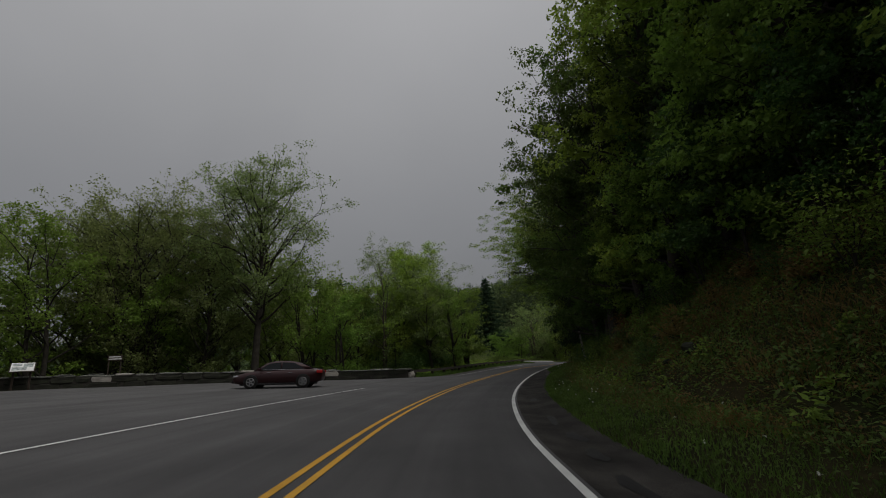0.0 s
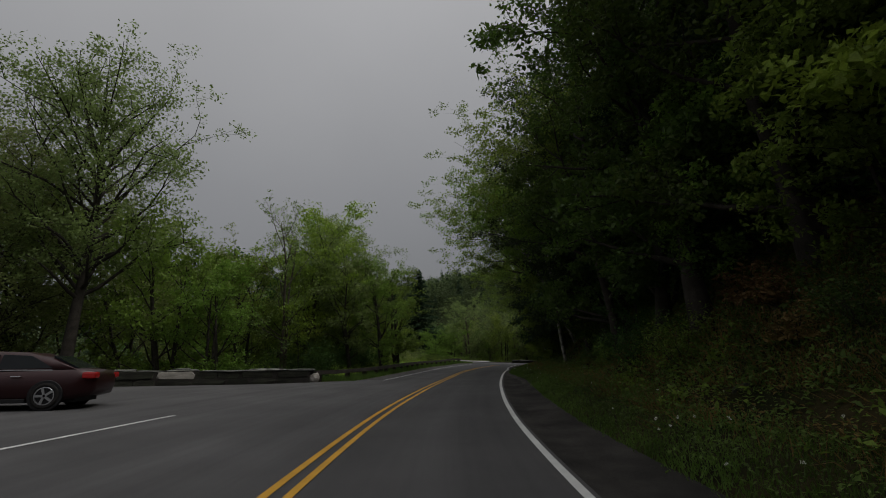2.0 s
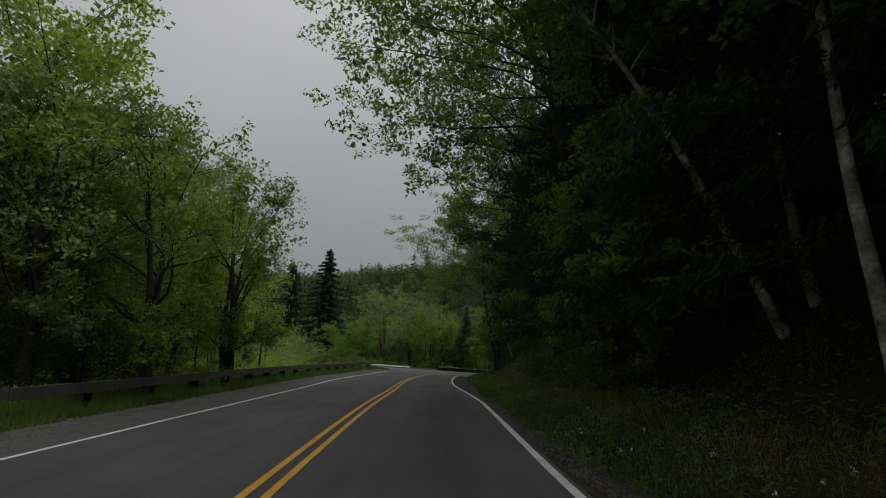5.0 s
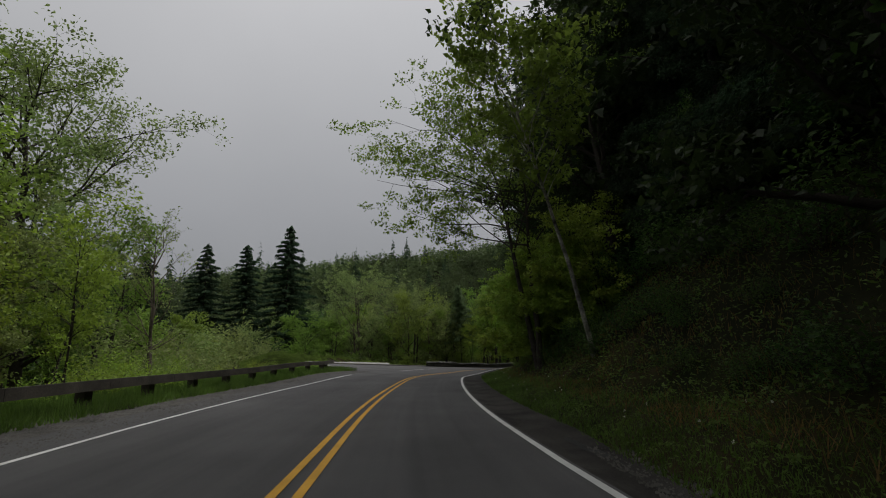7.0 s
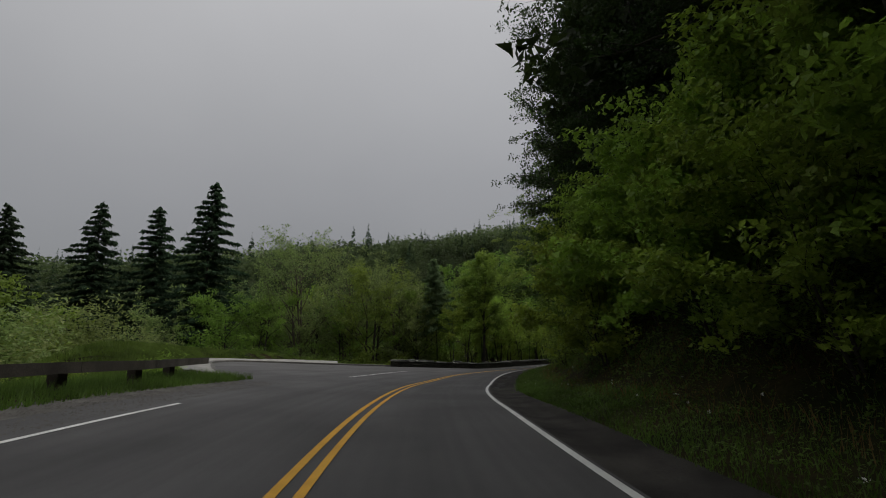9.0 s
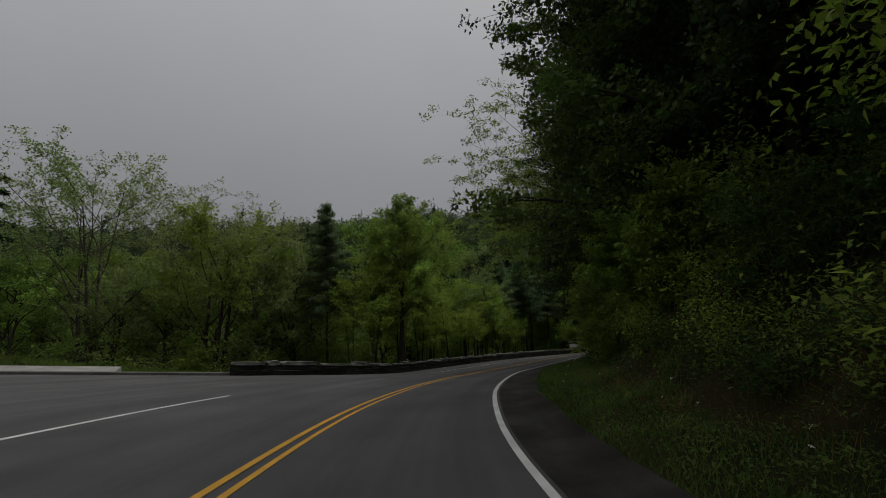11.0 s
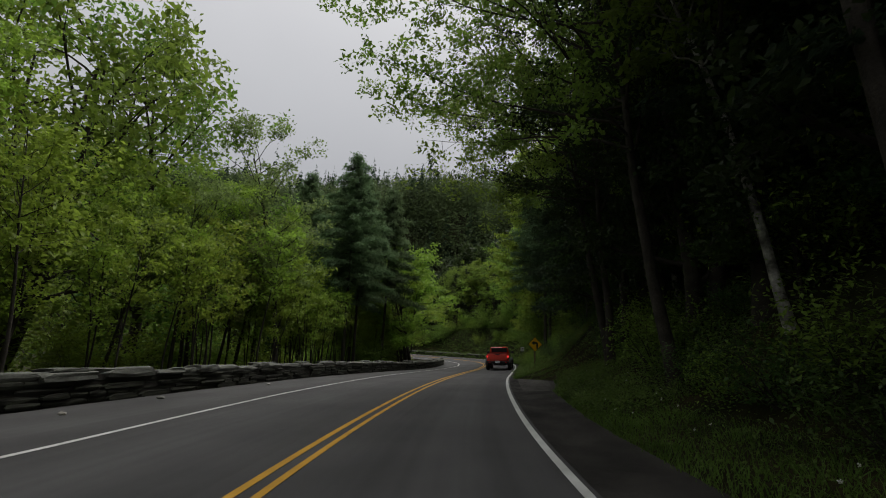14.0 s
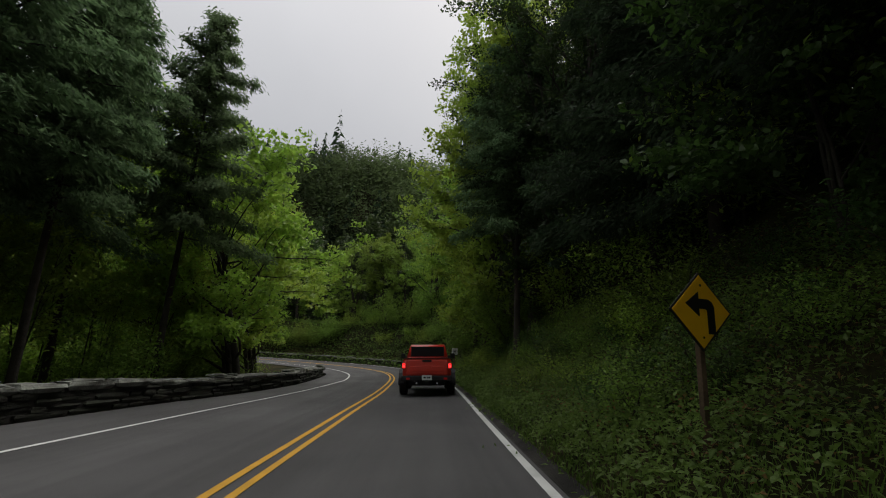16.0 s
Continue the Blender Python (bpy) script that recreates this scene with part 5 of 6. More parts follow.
def stone_wall(name, line_pts, height, courses, label, pale=.0, cap_h=.14, piece_from=0, piece_to=999, lengths=(.35, 1.1), depth=.42, face=1, caps=None):
    """Courses of stone along a line of (x, y, z); face is the side of the line that shows (+1 to its right)."""
    rng = random.Random(len(line_pts) * 7 + courses)
    pts = np.array(line_pts)
    run = np.r_[0, np.cumsum(np.linalg.norm(np.diff(pts[:, :2], axis=0), axis=1))]

    def at(u):
        return [float(np.interp(u, run, pts[:, k])) for k in range(3)]

    wall = new(name)
    verts, secs = [], []
    for u in np.arange(0, run[-1] + .01, .5):
        x, y, z = at(u)
        x2, y2, _ = at(min(u + .1, run[-1]))
        x1, y1, _ = at(max(u - .1, 0))
        l = math.hypot(x2 - x1, y2 - y1) or 1
        nx, ny = (y2 - y1) / l, -(x2 - x1) / l
        w = depth * .40
        secs.append([(x + nx * w, y + ny * w, z - .3), (x + nx * w, y + ny * w, z + height - cap_h * .5), (x - nx * w, y - ny * w, z + height - cap_h * .5), (x - nx * w, y - ny * w, z - .3)])
    part("core", loft(secs), MORTAR, wall, "dark recessed mortar joint")
    rest = []

    def lay(u, ln, z0, h, thick, kind, push, tilt=0):
        x, y, z = at(u)
        x2, y2, z2 = at(min(u + .2, run[-1]))
        x1, y1, z1 = at(max(u - .2, 0))
        a = math.degrees(math.atan2(y2 - y1, x2 - x1))
        slope = math.degrees(math.atan2(z2 - z1, math.hypot(x2 - x1, y2 - y1)))
        off = Vector((math.sin(radians(a)), -math.cos(radians(a)), 0)) * push
        m = pose(x + off.x, y + off.y, z + z0, tilt, -slope, a) @ Matrix.Diagonal((ln, thick, h, 1))
        me = kind[rng.randrange(6)]
        if piece_from <= u <= piece_to and count[0] < 298:
            ob = new("stone", me)
            ob.parent = wall
            ob.matrix_basis = m
            count[0] += 1
        else:
            rest.append((me, m))

    count = [0]
    body = height - cap_h
    for side in (face, -face):
        z0 = -.12
        for c in range(courses):
            h = (body + .12) / courses * (1 if c else 1.1)
            u = rng.uniform(0, .3)
            while u < run[-1]:
                ln = rng.uniform(*lengths)
                if u + ln > run[-1] + .15:
                    break
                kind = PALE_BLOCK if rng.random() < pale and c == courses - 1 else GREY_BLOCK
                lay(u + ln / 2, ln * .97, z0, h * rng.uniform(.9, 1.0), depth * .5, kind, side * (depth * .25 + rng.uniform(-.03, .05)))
                u += ln
            z0 += h
    u = 0
    while u < run[-1]:
        ln = rng.uniform(lengths[0] * 1.3, lengths[1] * 1.4)
        if u + ln > run[-1] + .3:
            ln = max(run[-1] - u, .3)
        big = rng.random() < pale
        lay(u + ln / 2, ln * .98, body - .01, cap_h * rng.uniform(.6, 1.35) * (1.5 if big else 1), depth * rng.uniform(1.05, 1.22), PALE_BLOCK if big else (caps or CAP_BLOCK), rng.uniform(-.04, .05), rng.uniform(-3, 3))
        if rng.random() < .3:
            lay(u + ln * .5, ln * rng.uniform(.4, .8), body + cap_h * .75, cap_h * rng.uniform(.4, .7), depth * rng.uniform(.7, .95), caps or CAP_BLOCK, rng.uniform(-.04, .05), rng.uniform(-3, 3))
        u += ln
    if rest:
        groups = collections.defaultdict(list)
        for me, m in rest:
            groups[me.materials[0]].append((me, m))
        for material, items in groups.items():
            vs, fs, n = [], [], 0
            for me, m in items:
                co = np.array([v.co for v in me.vertices])
                mm = np.array(m)
                vs.append(co @ mm[:3, :3].T + mm[:3, 3])
                fs += [tuple(i + n for i in p.vertices) for p in me.polygons]
                n += len(co)
            ob = mesh_object("stonework", np.vstack(vs), fs, material, wall, False)
            tagged(ob, "", kind="stuff")
    return tagged(wall, label, "stone wall", kind="structure")


def along_edge(s0, s1, extra=.25, step=.5):
    ss = np.arange(s0, s1 + .01, step)
    return [tuple(p) for p in at_road(ss, -table(LEFT_EDGE, ss) - extra)]


first = []
for (x0, y0), (x1, y1) in zip(((-46, 8.5), (-38, 17), (-27, 26), (-18, 33), (-11.06, 38.5)), ((-38, 17), (-27, 26), (-18, 33), (-11.06, 38.5), (-5.1, 41.4))):
    for k in range(16):
        u = k / 16
        x, y = x0 + (x1 - x0) * u, y0 + (y1 - y0) * u
        s_, d_, _ = locate(x, y)
        first.append((x, y, float(at_road(s_[0], max(d_[0], -table(LEFT_EDGE, s_[0]) - 1))[2])))
stone_wall("wall_first", first, .82, 2, "low rough stone wall with pale blocks round the pull-off", .10, .13, 20, 48, (.8, 2.0), .45)
stone_wall("wall_second", along_edge(117.6, 186), .70, 5, "dry-laid stone wall with lichen-grey capstones beside the road", .0, .17, 14, 40, (.45, 1.6), .48)
ss_far = np.arange(192, 240, .5)
stone_wall("wall_third", [tuple(p) for p in at_road(ss_far, np.full(len(ss_far), 4.4))], .6, 3, "low stone wall round the outside of the bend", .0, .14, 0, 0, (.5, 1.6), .46, -1)

# ---- timber guardrail ----
def guardrail():
    rail = new("guardrail")
    secs = []
    ss = np.arange(40.5, 94.1, .75)
    dd = 6.35 + np.interp(ss, [40.5, 43, 47, 88, 94], [1.5, .5, 0, 0, 1.6])
    for s, d in zip(ss, dd):
        x, y, z = at_road(s, -d)
        x2, y2, _ = at_road(s, -d - 1)
        nx, ny = x2 - x, y2 - y
        secs.append([(x, y, z + .42), (x, y, z + .66), (x + nx * .15, y + ny * .15, z + .66), (x + nx * .15, y + ny * .15, z + .42)])
    seg = 4
    for k in range(0, len(secs) - 1, seg):
        piece = secs[k:k + seg + 1]
        if len(piece) < 2:
            break
        a, b = np.array(piece[-1]), np.array(piece[-2])
        piece[-1] = [tuple(p) for p in a + (b - a) * .02]
        part("beam", loft(piece), TIMBER, rail, "weathered grey timber beam")
    for k, s in enumerate(np.arange(41, 93, 2.6)):
        d = float(np.interp(s, ss, dd))
        x, y, z = at_road(s, -d - .28)
        bm = rounded(-.12, .12, -.14, .14, -.5, .56, .015)
        ob = part("post", bm, POST_DARK, rail, "squat dark timber post")
        ob.matrix_basis = pose(float(x), float(y), float(z), 0, 0, heading(s))
    return tagged(rail, "weathered timber guardrail on squat wooden posts", "guardrail")


POST_DARK = mat("dark_timber_post", (0.055, 0.045, 0.036), 0.9, 0.35, 3.0, 30.0, 0.4)
guardrail()

# ---- kerb and path round the second pull-off ----
def edge_strip(name, s0, s1, profile, material, label, category, step=.4):
    """A strip with the given profile of (outward, up) along the pull-off's edge."""
    ss = np.arange(s0, s1 + .01, step)
    c = np.array([at_road(s, -float(table(LEFT_EDGE, s))) for s in ss])
    c[1:-1] = (c[:-2] + c[1:-1] * 2 + c[2:]) / 4
    t = np.gradient(c[:, :2], axis=0)
    t /= np.linalg.norm(t, axis=1)[:, None]
    secs = [[(p[0] - w[1] * o, p[1] + w[0] * o, p[2] + h) for o, h in profile] for p, w in zip(c, t)]
    bm = loft(secs)
    me = bpy.data.meshes.new(name)
    bm.normal_update()
    bm.to_mesh(me)
    bm.free()
    me.materials.append(material)
    return tagged(new(name, me), label, category, kind="structure")


KERB_STONE = mat("dark_kerb_stone", (0.10, 0.095, 0.088), 0.9, 0.3, 1.5, 40.0, 0.3)
edge_strip("kerb", 93, 118.4, [(-.02, -.2), (-.02, .12), (.02, .15), (.17, .155), (.17, -.2)], KERB_STONE, "dark weathered kerb round the pull-off", "kerb")
edge_strip("pavement", 93, 115.6, [(.172, -.2), (.172, .15), (1.5, .36), (1.5, -.2)], CONCRETE, "pale concrete path behind the kerb", "pavement")

# ---- signs ----
def turn_sign():
    sign = new("turn_sign")
    side = .545
    bm = rounded(-side / 2, side / 2, -.006, .006, -side / 2, side / 2, .004, 1)
    plate = part("plate", bm, SIGN_BLACK, sign, "black border of the sign")
    plate.matrix_basis = pose(0, 0, 2.0, 0, 45, 0)
    part("sheeting", rounded(-side / 2 + .022, side / 2 - .022, -.012, -.002, -side / 2 + .022, side / 2 - .022, .003, 1), SIGN_YELLOW, plate, "yellow sheeting")
    arrow = bmesh.new()
    outline = [(1.13 * x, 1.13 * z) for x, z in [(.135, -.19), (.135, .045), (.11, .085), (.07, .105), (-.03, .105), (-.03, .165), (-.17, .06), (-.03, -.045), (-.03, .02), (.045, .02), (.06, .01), (.06, -.19)]]
    fr = [arrow.verts.new((x, -.020, z)) for x, z in outline]
    bk = [arrow.verts.new((x, -.004, z)) for x, z in outline]
    arrow.faces.new(fr)
    arrow.faces.new(bk[::-1])
    for k in range(len(fr)):
        arrow.faces.new((fr[k], fr[(k + 1) % len(fr)], bk[(k + 1) % len(fr)], bk[k]))
    bmesh.ops.recalc_face_normals(arrow, faces=arrow.faces[:])
    bmesh.ops.triangulate(arrow, faces=arrow.faces[:])
    ob = part("arrow", arrow, SIGN_BLACK, sign, "black left-turn arrow")
    ob.matrix_basis = pose(0, 0, 2.0)
    part("post", rounded(-.03, .03, .012, .07, -.6, 2.25, .006), POST_WOOD, sign, "brown wooden post")
    for z in (1.75, 2.25):
        part("bolt", disc(.012, .01, "y", (0, -.014, z), 10), CHROME, sign)
    return tagged(sign, "yellow diamond sign with a black left-turn arrow", "road sign")


sg = turn_sign()
sg.matrix_basis = pose(61.145, 129.215, -.04, 0, 0, heading(152) + 15)


def small_sign():
    sign = new("roadside_sign")
    face = part("plate", rounded(-.2, .2, -.008, .008, 1.68, 2.1, .01), SIGN_WHITE, sign, "small white sign plate")
    for z, w in ((1.98, .13), (1.90, .10), (1.80, .12)):
        part("bar", rounded(-w, w, -.013, -.006, z - .02, z + .02, .003), SIGN_BLACK, face)
    part("post", rounded(-.03, .03, .009, .06, -.5, 2.0, .006), POST_WOOD, sign)
    return tagged(sign, "small white sign on a post at the bend", "road sign")


ws = small_sign()
ws.matrix_basis = pose(85.5, 142.6, height_at(85.5, 142.6) - .38, 0, 0, heading(180))


def exhibit():
    panel = new("information_panel")
    top = part("panel_face", rounded(-.55, .55, -.015, .015, -.38, .38, .01), SIGN_WHITE, panel, "pale printed panel tilted back")
    top.matrix_basis = pose(0, 0, 1.0, -48, 0, 0)
    part("frame", rounded(-.6, .6, .016, .05, -.43, .43, .015), SIGN_BROWN, top)
    for a, b, c, d in ((-.48, -.05, .08, .30), (.03, .48, -.02, .30), (-.48, .2, -.3, -.02)):
        part("bar", rounded(a, b, -.021, -.012, c, d, .003), PICTURE, top)
    for x in (-.4, .4):
        part("leg", rounded(x - .05, x + .05, .0, .1, -.5, .98, .01), SIGN_BROWN, panel)
    return tagged(panel, "tilted pale information panel behind the stone wall", "information panel")


PICTURE = mat("faded_print", (0.26, 0.29, 0.28), 0.6, 0.5, 6.0, 40.0, 0.0)
ex = exhibit()
ex.matrix_basis = pose(-26.6, 25.4, height_at(-26.6, 25.4) + .35, 0, 0, 42)


def board():
    sign = new("notice_board")
    face = part("plate", rounded(-.42, .42, -.02, .02, .95, 1.3, .008), SIGN_BROWN, sign, "dark brown board")
    for z, w in ((1.20, .33), (1.06, .36)):
        part("bar", rounded(-w, w, -.026, -.018, z - .035, z + .035, .004), SIGN_WHITE, face)
    for x in (-.34, .34):
        part("post", rounded(x - .04, x + .04, .02, .09, -1.2, 1.3, .008), SIGN_BROWN, sign)
    return tagged(sign, "dark notice board with two pale bars of writing", "notice board")


nb = board()
nb.matrix_basis = pose(-23.6, 29.0, height_at(-23.6, 29.0) + .75, 0, 0, 38)


# ---- small things beside the road ----
def rock(name, seed, size, material, label):
    rng = np.random.RandomState(seed)
    bm = bmesh.new()
    bmesh.ops.create_icosphere(bm, subdivisions=2, radius=.5)
    for v in bm.verts:
        n = v.co.normalized()
        v.co *= 1 + .22 * math.sin(n.x * 4 + seed) * math.cos(n.y * 5 - seed) + rng.normal() * .04
        v.co.x *= size[0]
        v.co.y *= size[1]
        v.co.z *= size[2]
    me = bpy.data.meshes.new(name)
    bm.normal_update()
    bm.to_mesh(me)
    bm.free()
    me.materials.append(material)
    return tagged(new(name, me), label, "stone")


white = rock("stone", 3, (.35, .25, .22), PALE_STONE, "whitish stone lying on the path edge")
white.matrix_basis = pose(5.2, 103.0, height_at(5.2, 103.0) + .12)


def stick(x, y, length, turn, seed):
    rng = np.random.RandomState(seed)
    verts, faces = [], []
    pts = wander((0, 0, .02), (1, 0, .02), length, 5, rng, .12, 0)
    pts = [np.array([p[0], p[1], max(.012, p[2] * .3)]) for p in pts]
    tube(pts, [.012, .012, .010, .008, .006, .003], 5, verts, faces)
    side = wander(pts[3], (.5, .6, .05), length * .3, 3, rng, .1, 0)
    tube([np.array([p[0], p[1], max(.012, p[2] * .3)]) for p in side], [.007, .006, .004, .002], 4, verts, faces)
    ob = mesh_object("fallen_branch", verts, faces, BARK)
    s_, d_, _ = locate(x, y)
    ob.matrix_basis = pose(x, y, float(at_road(s_[0], d_[0])[2]) - .01, 0, 0, turn)
    return tagged(ob, "thin dead branch lying on the shoulder", "branch")


stick(6.6, 39.9, 1.3, 10, 4)
stick(13.2, 71.3, 1.0, 120, 5)


# ---- patches and cracks in the paving, chips of stone ----
TAR = mat("dark_tar", (0.014, 0.013, 0.013), 0.75, 0.3, 3.0, 60.0, 0.3)


def paving_z(s, d):
    rl, w = float(right_line(s)), float(table(SHOULDER_W, s))
    dip = float(np.interp(d, [rl + .12, rl + .12 + .35 * (w - .12), rl + w], [0, -.045, .02])) if d > rl + .12 else 0
    return float(at_road(s, d)[2]) + dip


def patch(s, d, length, width, seed, label="dark broken patch in the paving"):
    """A ragged flat patch, long the way of the road."""
    rng = np.random.RandomState(seed)
    ph = rng.uniform(0, 6.28, 4)
    rim = []
    for k in range(28):
        a = 2 * math.pi * k / 28
        q = 1 + .22 * math.sin(2 * a + ph[0]) + .16 * math.sin(3 * a + ph[1]) + .1 * math.sin(7 * a + ph[2])
        ds, dd = math.cos(a) * length / 2 * q, math.sin(a) * width / 2 * q
        x, y, _ = at_road(s + ds, d + dd)
        rim.append((float(x), float(y), paving_z(s + ds, d + dd) + .009))
    c = tuple(np.mean(rim, axis=0))
    ob = mesh_object("asphalt_patch", rim + [c], [(k, (k + 1) % 28, 28) for k in range(28)], TAR)
    return tagged(ob, label, "patch", kind="structure")


for k, (s, d, ln, w) in enumerate(((7.9, 3.85, 1.0, .28), (6.2, 3.78, .8, .26), (4.4, 3.7, 1.0, .22), (10.4, 3.8, 1.4, .2), (16, 3.75, 1.2, .2), (99.0, 3.85, 1.0, .32), (97.6, 3.88, .8, .3), (96.2, 3.72, .9, .24),
                                   (104.6, 3.95, 1.5, .22), (62, 3.8, 1.6, .2), (78, 3.8, 1.2, .22), (110, 3.9, 1.4, .24))):
    patch(s, d, ln, w, 40 + k)
patch(123.6, -.30, 2.6, .34, 60, "dark tar patch beside the yellow line")
patch(125.0, -2.55, 3.4, .05, 61, "dark sealed crack in the paving")
patch(94.5, -8.6, 2.4, .10, 62, "dark sealed crack in the paving")
patch(96.5, -7.6, 1.6, .08, 63, "dark sealed crack in the paving")
for k, (s, d, size) in enumerate(((133.9, -5.5, .22), (136.0, -5.7, .26), (138.5, -5.35, .18), (141.5, -5.6, .2), (147, -5.5, .16))):
    chip = rock("stone", 70 + k, (size, size * .7, size * .4), PALE_STONE if k % 2 == 0 else CAP, "loose stone fallen at the foot of the wall")
    x, y, z = at_road(s, d)
    chip.matrix_basis = pose(float(x), float(y), float(z) + size * .12, 0, 0, k * 50)


# ---- grass, ground leaves and flowers ----
def scatter(n, s0, s1, inner, outer, rng, power=1.0):
    s = rng.uniform(s0, s1, n)
    u = rng.uniform(0, 1, n) ** power
    a = inner(s) if callable(inner) else np.full(n, inner)
    b = outer(s) if callable(outer) else np.full(n, outer)
    q = at_road(s, a + (b - a) * u)
    q[:, 2] = ground_height(q[:, 0], q[:, 1])
    return q, s


def blades(name, q, rng, lo, hi, width, material, label):
    n = len(q)
    h = rng.uniform(lo, hi, n)
    a = rng.uniform(0, 6.28, n)
    w = np.stack([np.cos(a), np.sin(a), np.zeros(n)], -1) * width * rng.uniform(.6, 1.3, n)[:, None]
    lean = np.stack([rng.normal(size=n) * .35, rng.normal(size=n) * .35, np.ones(n)], -1) * h[:, None]
    base = q - np.array([0, 0, .04])
    v = np.stack([base - w, base + w, base + lean], 1).reshape(-1, 3)
    ob = fast_mesh(name, v, np.arange(3 * n).reshape(-1, 3), material, None)
    return tagged(ob, label, "grass", kind="stuff")


def outer_edge(extra):
    return lambda s: right_line(s) + table(SHOULDER_W, s) + extra


grng = np.random.RandomState(31)
q, _ = scatter(170000, -6, 176, outer_edge(-.05), outer_edge(3.6), grng, 1.2)
blades("grass", q, grng, .05, .17, .010, GRASS, "green roadside grass on the bank")
q, _ = scatter(60000, -6, 40, outer_edge(1.5), outer_edge(7.5), grng)
blades("grass", q, grng, .08, .28, .010, GRASS, "tufty grass on the slope")
q, _ = scatter(18000, -6, 112, outer_edge(1.2), outer_edge(6.5), grng)
blades("dry_grass", q, grng, .15, .4, .010, DRY, "dead straw-coloured grass on the bank")
q, _ = scatter(70000, 41, 93, lambda s: np.full(len(s), -5.6), lambda s: np.full(len(s), -9.5), grng)
blades("grass", q, grng, .10, .38, .013, GRASS, "rough grass beside the guardrail")
q, _ = scatter(90000, 92, 119, lambda s: -table(LEFT_EDGE, s) - 1.5, lambda s: -table(LEFT_EDGE, s) - 9, grng)
blades("grass", q, grng, .12, .35, .02, GRASS, "green grass behind the path")
q, _ = scatter(30000, 118, 188, lambda s: -table(LEFT_EDGE, s) - .6, lambda s: -table(LEFT_EDGE, s) - 5, grng)
blades("grass", q, grng, .12, .4, .02, GRASS, "grass behind the stone wall")
q, _ = scatter(25000, 176, 250, lambda s: np.full(len(s), 3.6), lambda s: np.full(len(s), 12), grng)
blades("grass", q, grng, .12, .35, .03, GRASS, "green grass slope beyond the bend")


def low_leaves(n, s0, s1, inner, outer, size, material, label, lift=.18, power=1.0):
    c, _ = scatter(n, s0, s1, inner, outer, grng, power)
    c[:, 2] += grng.uniform(.02, lift, n)
    v, f = leaf_mesh(c, grng.uniform(.6, 1.3, n) * size, grng, .1, .5, level=.5)
    return tagged(fast_mesh("ground_cover", v, f, material, None), label, "ground cover", kind="stuff")


low_leaves(60000, -6, 150, outer_edge(.1), outer_edge(3.2), .055, GRASS, "clover and weeds in the roadside grass")
low_leaves(66000, -6, 140, outer_edge(2.2), outer_edge(8.5), .11, WEED, "leafy creepers covering the bank", .4)
low_leaves(8000, 140, 176, outer_edge(2.2), outer_edge(5.0), .11, WEED, "creepers on the dark foot of the bank", .4)
low_leaves(52000, -6, 40, outer_edge(1.2), outer_edge(8.5), .07, WEED, "low green weeds on the slope", .3)
low_leaves(9000, 150, 176, outer_edge(.6), outer_edge(5.0), .06, DRY, "dead brown leaves among the weeds", .3)
low_leaves(22000, 0, 38, outer_edge(1.6), outer_edge(8.0), .08, DRY, "dead brown leaves and bracken on the bank", .25)
low_leaves(30000, 176, 250, 3.6, 16, .3, WEED, "green weeds on the slope beyond the bend", .5)
low_leaves(70000, 140, 178, outer_edge(.05), outer_edge(4.6), .075, WEED, "leafy weeds crowding the road edge", .35)
q, _ = scatter(190, -4, 150, outer_edge(.2), outer_edge(2.6), grng)
vs, fs, n = [], [], 0
for p in q:
    h = grng.uniform(.14, .24)
    c = p + np.array([0, 0, h]) + grng.normal(size=(10, 3)) * .010
    v, f = leaf_mesh(c, np.full(10, .02), grng, 0, .9, level=2.0)
    vs.append(v)
    fs.append(f + n)
    n += len(v)
tagged(fast_mesh("seed_heads", np.vstack(vs), np.vstack(fs), PETAL, None), "white dandelion seed heads in the grass", "flowers", kind="stuff")


def tussocks(n, s0, s1, near, far, count, material, label, spread=.3, height=(.18, .5), width=.011, power=1.0):
    """Clumps of arching blades that lean down the slope."""
    c, s = scatter(n, s0, s1, outer_edge(near), outer_edge(far), grng, power)
    size = grng.uniform(.5, 1.3, n)
    own = np.repeat(np.arange(n), count)
    m = len(own)
    off = grng.normal(size=(m, 2)) * (spread * size[own])[:, None]
    p = c[own].copy()
    p[:, :2] += off
    p[:, 2] = ground_height(p[:, 0], p[:, 1]) - .03
    h = grng.uniform(height[0], height[1], m) * size[own]
    a = grng.uniform(0, 6.28, m)
    w = np.stack([np.cos(a), np.sin(a), np.zeros(m)], -1) * (width * grng.uniform(.6, 1.4, m))[:, None]
    lean = np.concatenate([off / spread * .5 + grng.normal(size=(m, 2)) * .35, np.ones((m, 1))], 1)
    mid = p + lean * (h * .55)[:, None]
    tip = p + lean * h[:, None] * np.array([1.5, 1.5, .62])
    v = np.stack([p - w, p + w, mid + w * .8, mid - w * .8, tip], 1).reshape(-1, 3)
    f = np.array([(0, 1, 2), (0, 2, 3), (3, 2, 4)])
    f = (f[None] + 5 * np.arange(m)[:, None, None]).reshape(-1, 3)
    return tagged(fast_mesh("tussocks", v, f, material, None), label, "grass tussocks", kind="stuff")


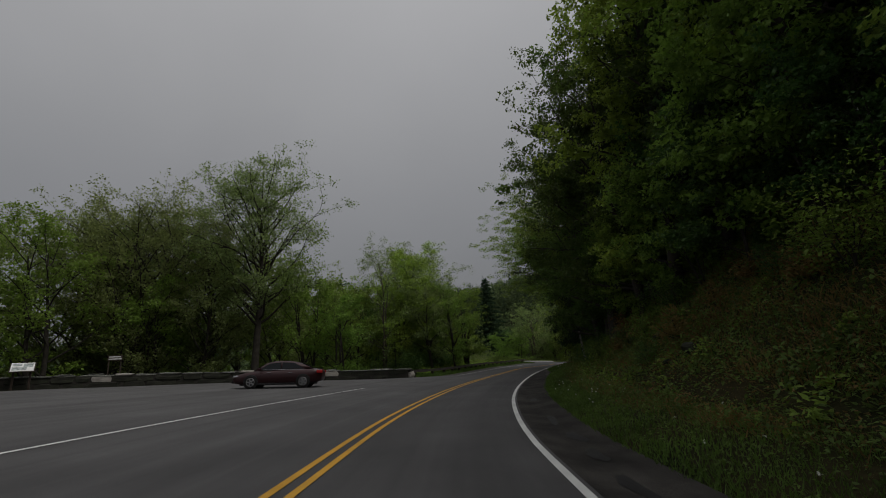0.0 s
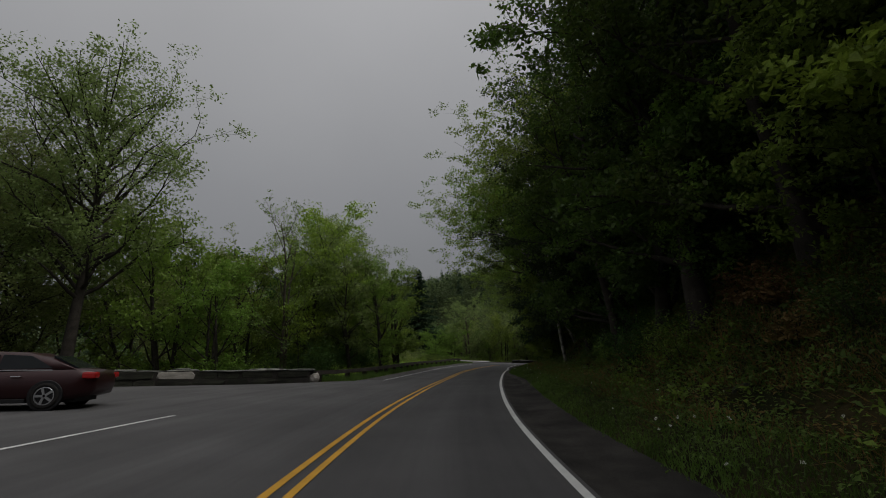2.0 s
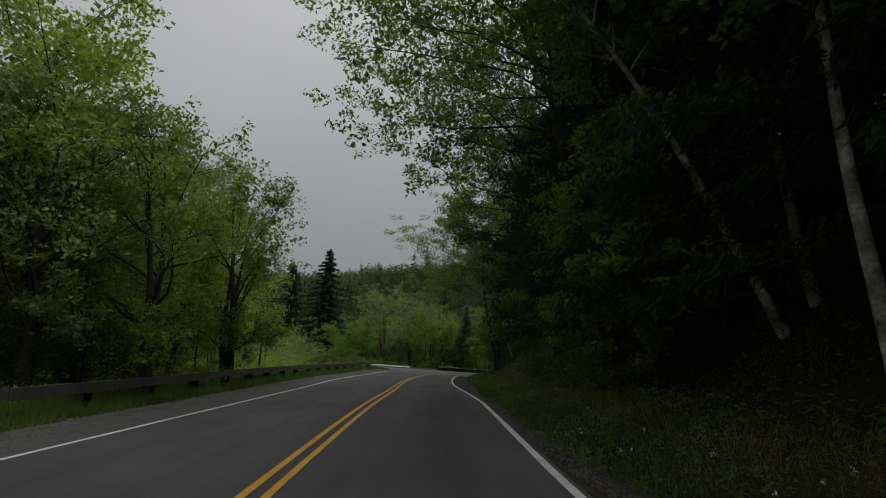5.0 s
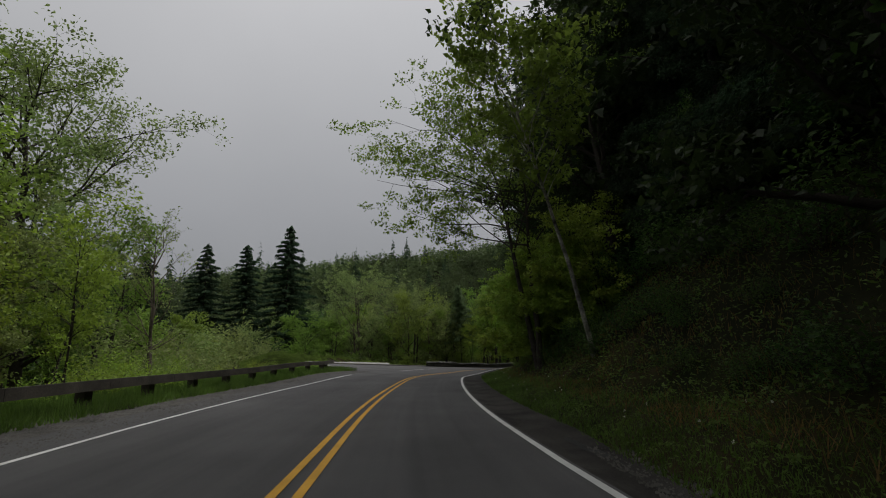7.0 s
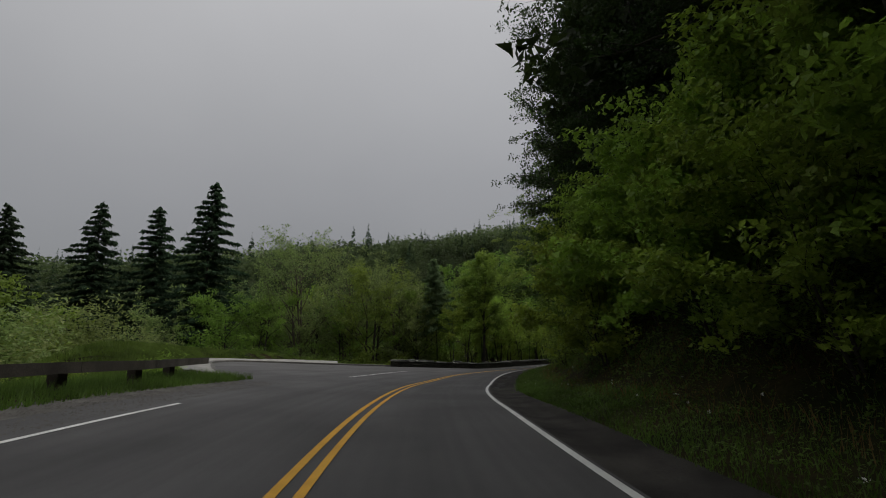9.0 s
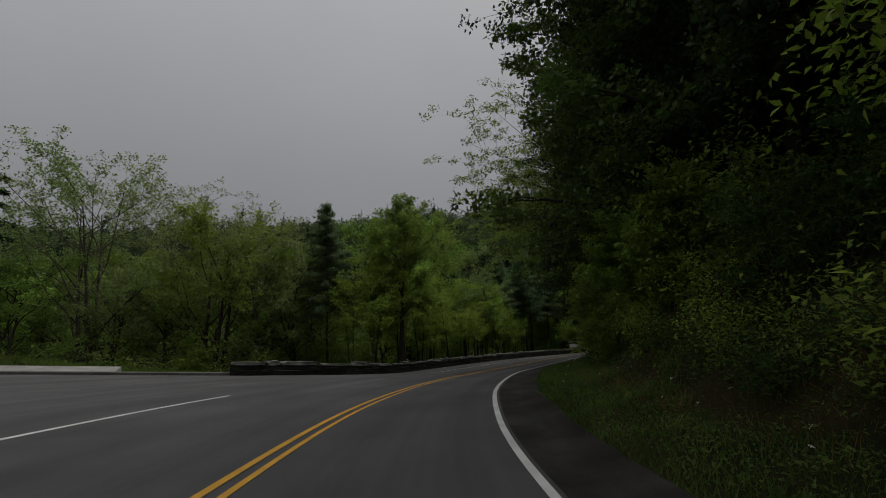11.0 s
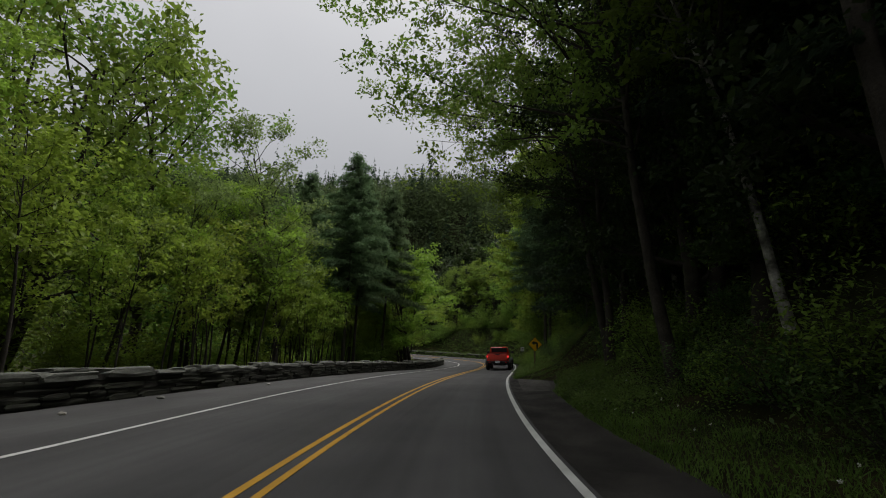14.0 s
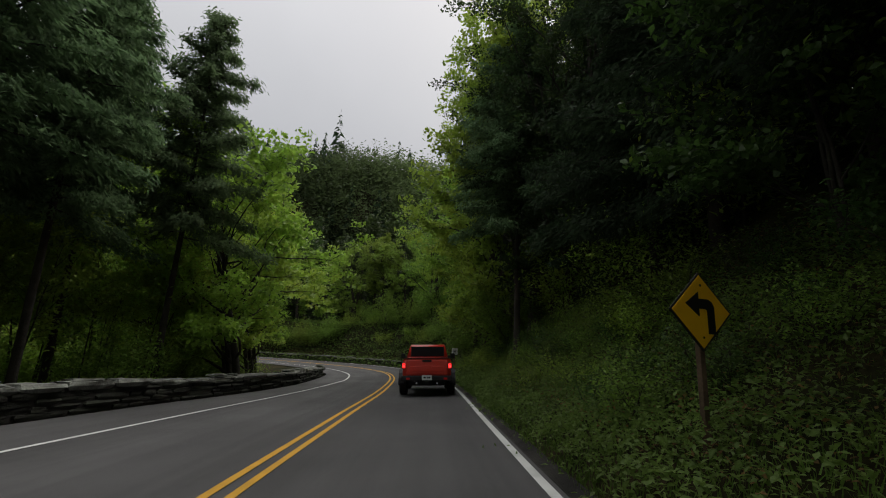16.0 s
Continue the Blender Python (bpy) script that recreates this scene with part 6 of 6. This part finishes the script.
def leaf_clumps(n, s0, s1, near, far, count, size, material, label, spread=.3, lift=.5, power=1.0):
    """Low broad-leaved plants, each a mound of leaves."""
    c, s = scatter(n, s0, s1, outer_edge(near), outer_edge(far), grng, power)
    big = grng.uniform(.5, 1.3, n)
    own = np.repeat(np.arange(n), count)
    m = len(own)
    r = grng.normal(size=(m, 2)) * spread
    p = c[own].copy()
    p[:, :2] += r * big[own][:, None]
    top = lift * np.exp(-(r ** 2).sum(1) / (2 * spread ** 2)) * big[own]
    p[:, 2] = ground_height(p[:, 0], p[:, 1]) + .02 + top * grng.uniform(.35, 1, m)
    v, f = leaf_mesh(p, grng.uniform(.6, 1.3, m) * size, grng, .1, .5, level=.6)
    return tagged(fast_mesh("weed_clumps", v, f, material, None), label, "weeds", kind="stuff")


tussocks(300, 5, 108, 1.5, 6.5, 70, STRAW, "clumps of dead straw-coloured grass on the bank", .22, (.10, .30), .008)
tussocks(40, -6, 5, 2.2, 6.5, 60, STRAW, "thin dead grass on the slope", .24, (.08, .22), .005)
tussocks(330, 4, 34, 1.6, 6.0, 70, STRAW, "matted dead grass hanging on the slope", .30, (.12, .34), .009)
tussocks(280, 2, 40, 1.8, 6.5, 60, DRY, "rusty dead bracken on the slope", .3, (.15, .40), .012)
leaf_clumps(420, -6, 125, .4, 4.0, 50, .06, WEED, "low leafy weeds in the roadside grass", .2, .18)
tussocks(260, 84, 150, .3, 3.2, 60, GRASS, "tall green grass on the verge", .2, (.12, .3), .008)
leaf_clumps(260, 155, 178, .2, 3.4, 70, .075, WEED, "knee-high leafy weeds at the foot of the bank", .3, .5)
leaf_clumps(110, 2, 34, 1.8, 6.5, 60, .13, LEAF_FRESH, "broad-leaved plants growing on the slope", .28, .6)
leaf_clumps(110, -4, 34, 1.8, 7.0, 70, .12, WEED, "dark leafy plants growing on the slope", .28, .5)
for k, (s, u, size) in enumerate(((11.5, 3.2, .55), (12.6, 2.9, .36), (15.5, 3.6, .45), (21, 2.6, .4), (104, 3.0, .5))):
    lump = rock("boulder", 90 + k, (size, size * .75, size * .55), STONE, "dark stone half buried in the bank")
    x, y, _ = at_road(s, float(outer_edge(u)(np.array([s]))[0]))
    lump.matrix_basis = pose(float(x), float(y), float(ground_height(np.array([x]), np.array([y]))[0]) + size * .12, 0, 12, k * 65)


end_block = rock("boulder", 97, (.75, .5, .6), PALE_STONE, "pale stone block at the end of the low wall")
end_block.matrix_basis = pose(-5.55, 41.25, height_at(-5.55, 41.25) + .24, 0, 0, 26)

# ---- gravel beside the paving ----
verge_strip = ribbon("gravel_verge", 41.6, 92, [lambda s: np.full(len(s), -6.2), lambda s: np.full(len(s), -4.85)], GRAVEL, -.012)
tagged(verge_strip, "grey gravel verge between road and guardrail", "verge", kind="structure")

def gravel(n, s0, s1, inner, outer, label):
    c, s = scatter(n, s0, s1, inner, outer, grng)
    d = locate(c[:, 0], c[:, 1])[1]
    c[:, 2] = at_road(s, d)[:, 2]
    r = grng.uniform(.008, .03, n)[:, None]
    tet = np.array([(-1, -.8, -.2), (1, -.7, -.2), (.1, 1, -.2), (.1, .1, .8)])
    v = (c[:, None, :] + tet[None] * r[:, :, None] * grng.uniform(.7, 1.3, (n, 4, 1))).reshape(-1, 3)
    f = np.array([(0, 1, 3), (1, 2, 3), (2, 0, 3)])
    f = (f[None] + 4 * np.arange(n)[:, None, None]).reshape(-1, 3)
    return tagged(fast_mesh("gravel", v, f, GRAVEL, None), label, "gravel", kind="stuff")


gravel(9000, 41.5, 92, lambda s: -table(LEFT_LINE, s) - .25, lambda s: np.full(len(s), -5.6), "grey gravel between the road and the guardrail")
gravel(6000, 34, 62, outer_edge(-.35), outer_edge(.25), "broken gravel edge of the shoulder")
apron = ribbon("gravel_apron", 149.4, 153.6, [lambda s: right_line(s) + .95 + .2 * np.sin(s * 1.7), lambda s: right_line(s) + 1.4, lambda s: right_line(s) + table(SHOULDER_W, s) + .05], APRON, .006)
tagged(apron, "pale grey gravel apron beside the paving", "verge", kind="structure")
gravel(5000, 147, 155, lambda s: right_line(s) + .5, outer_edge(.3), "loose gravel at the road edge")
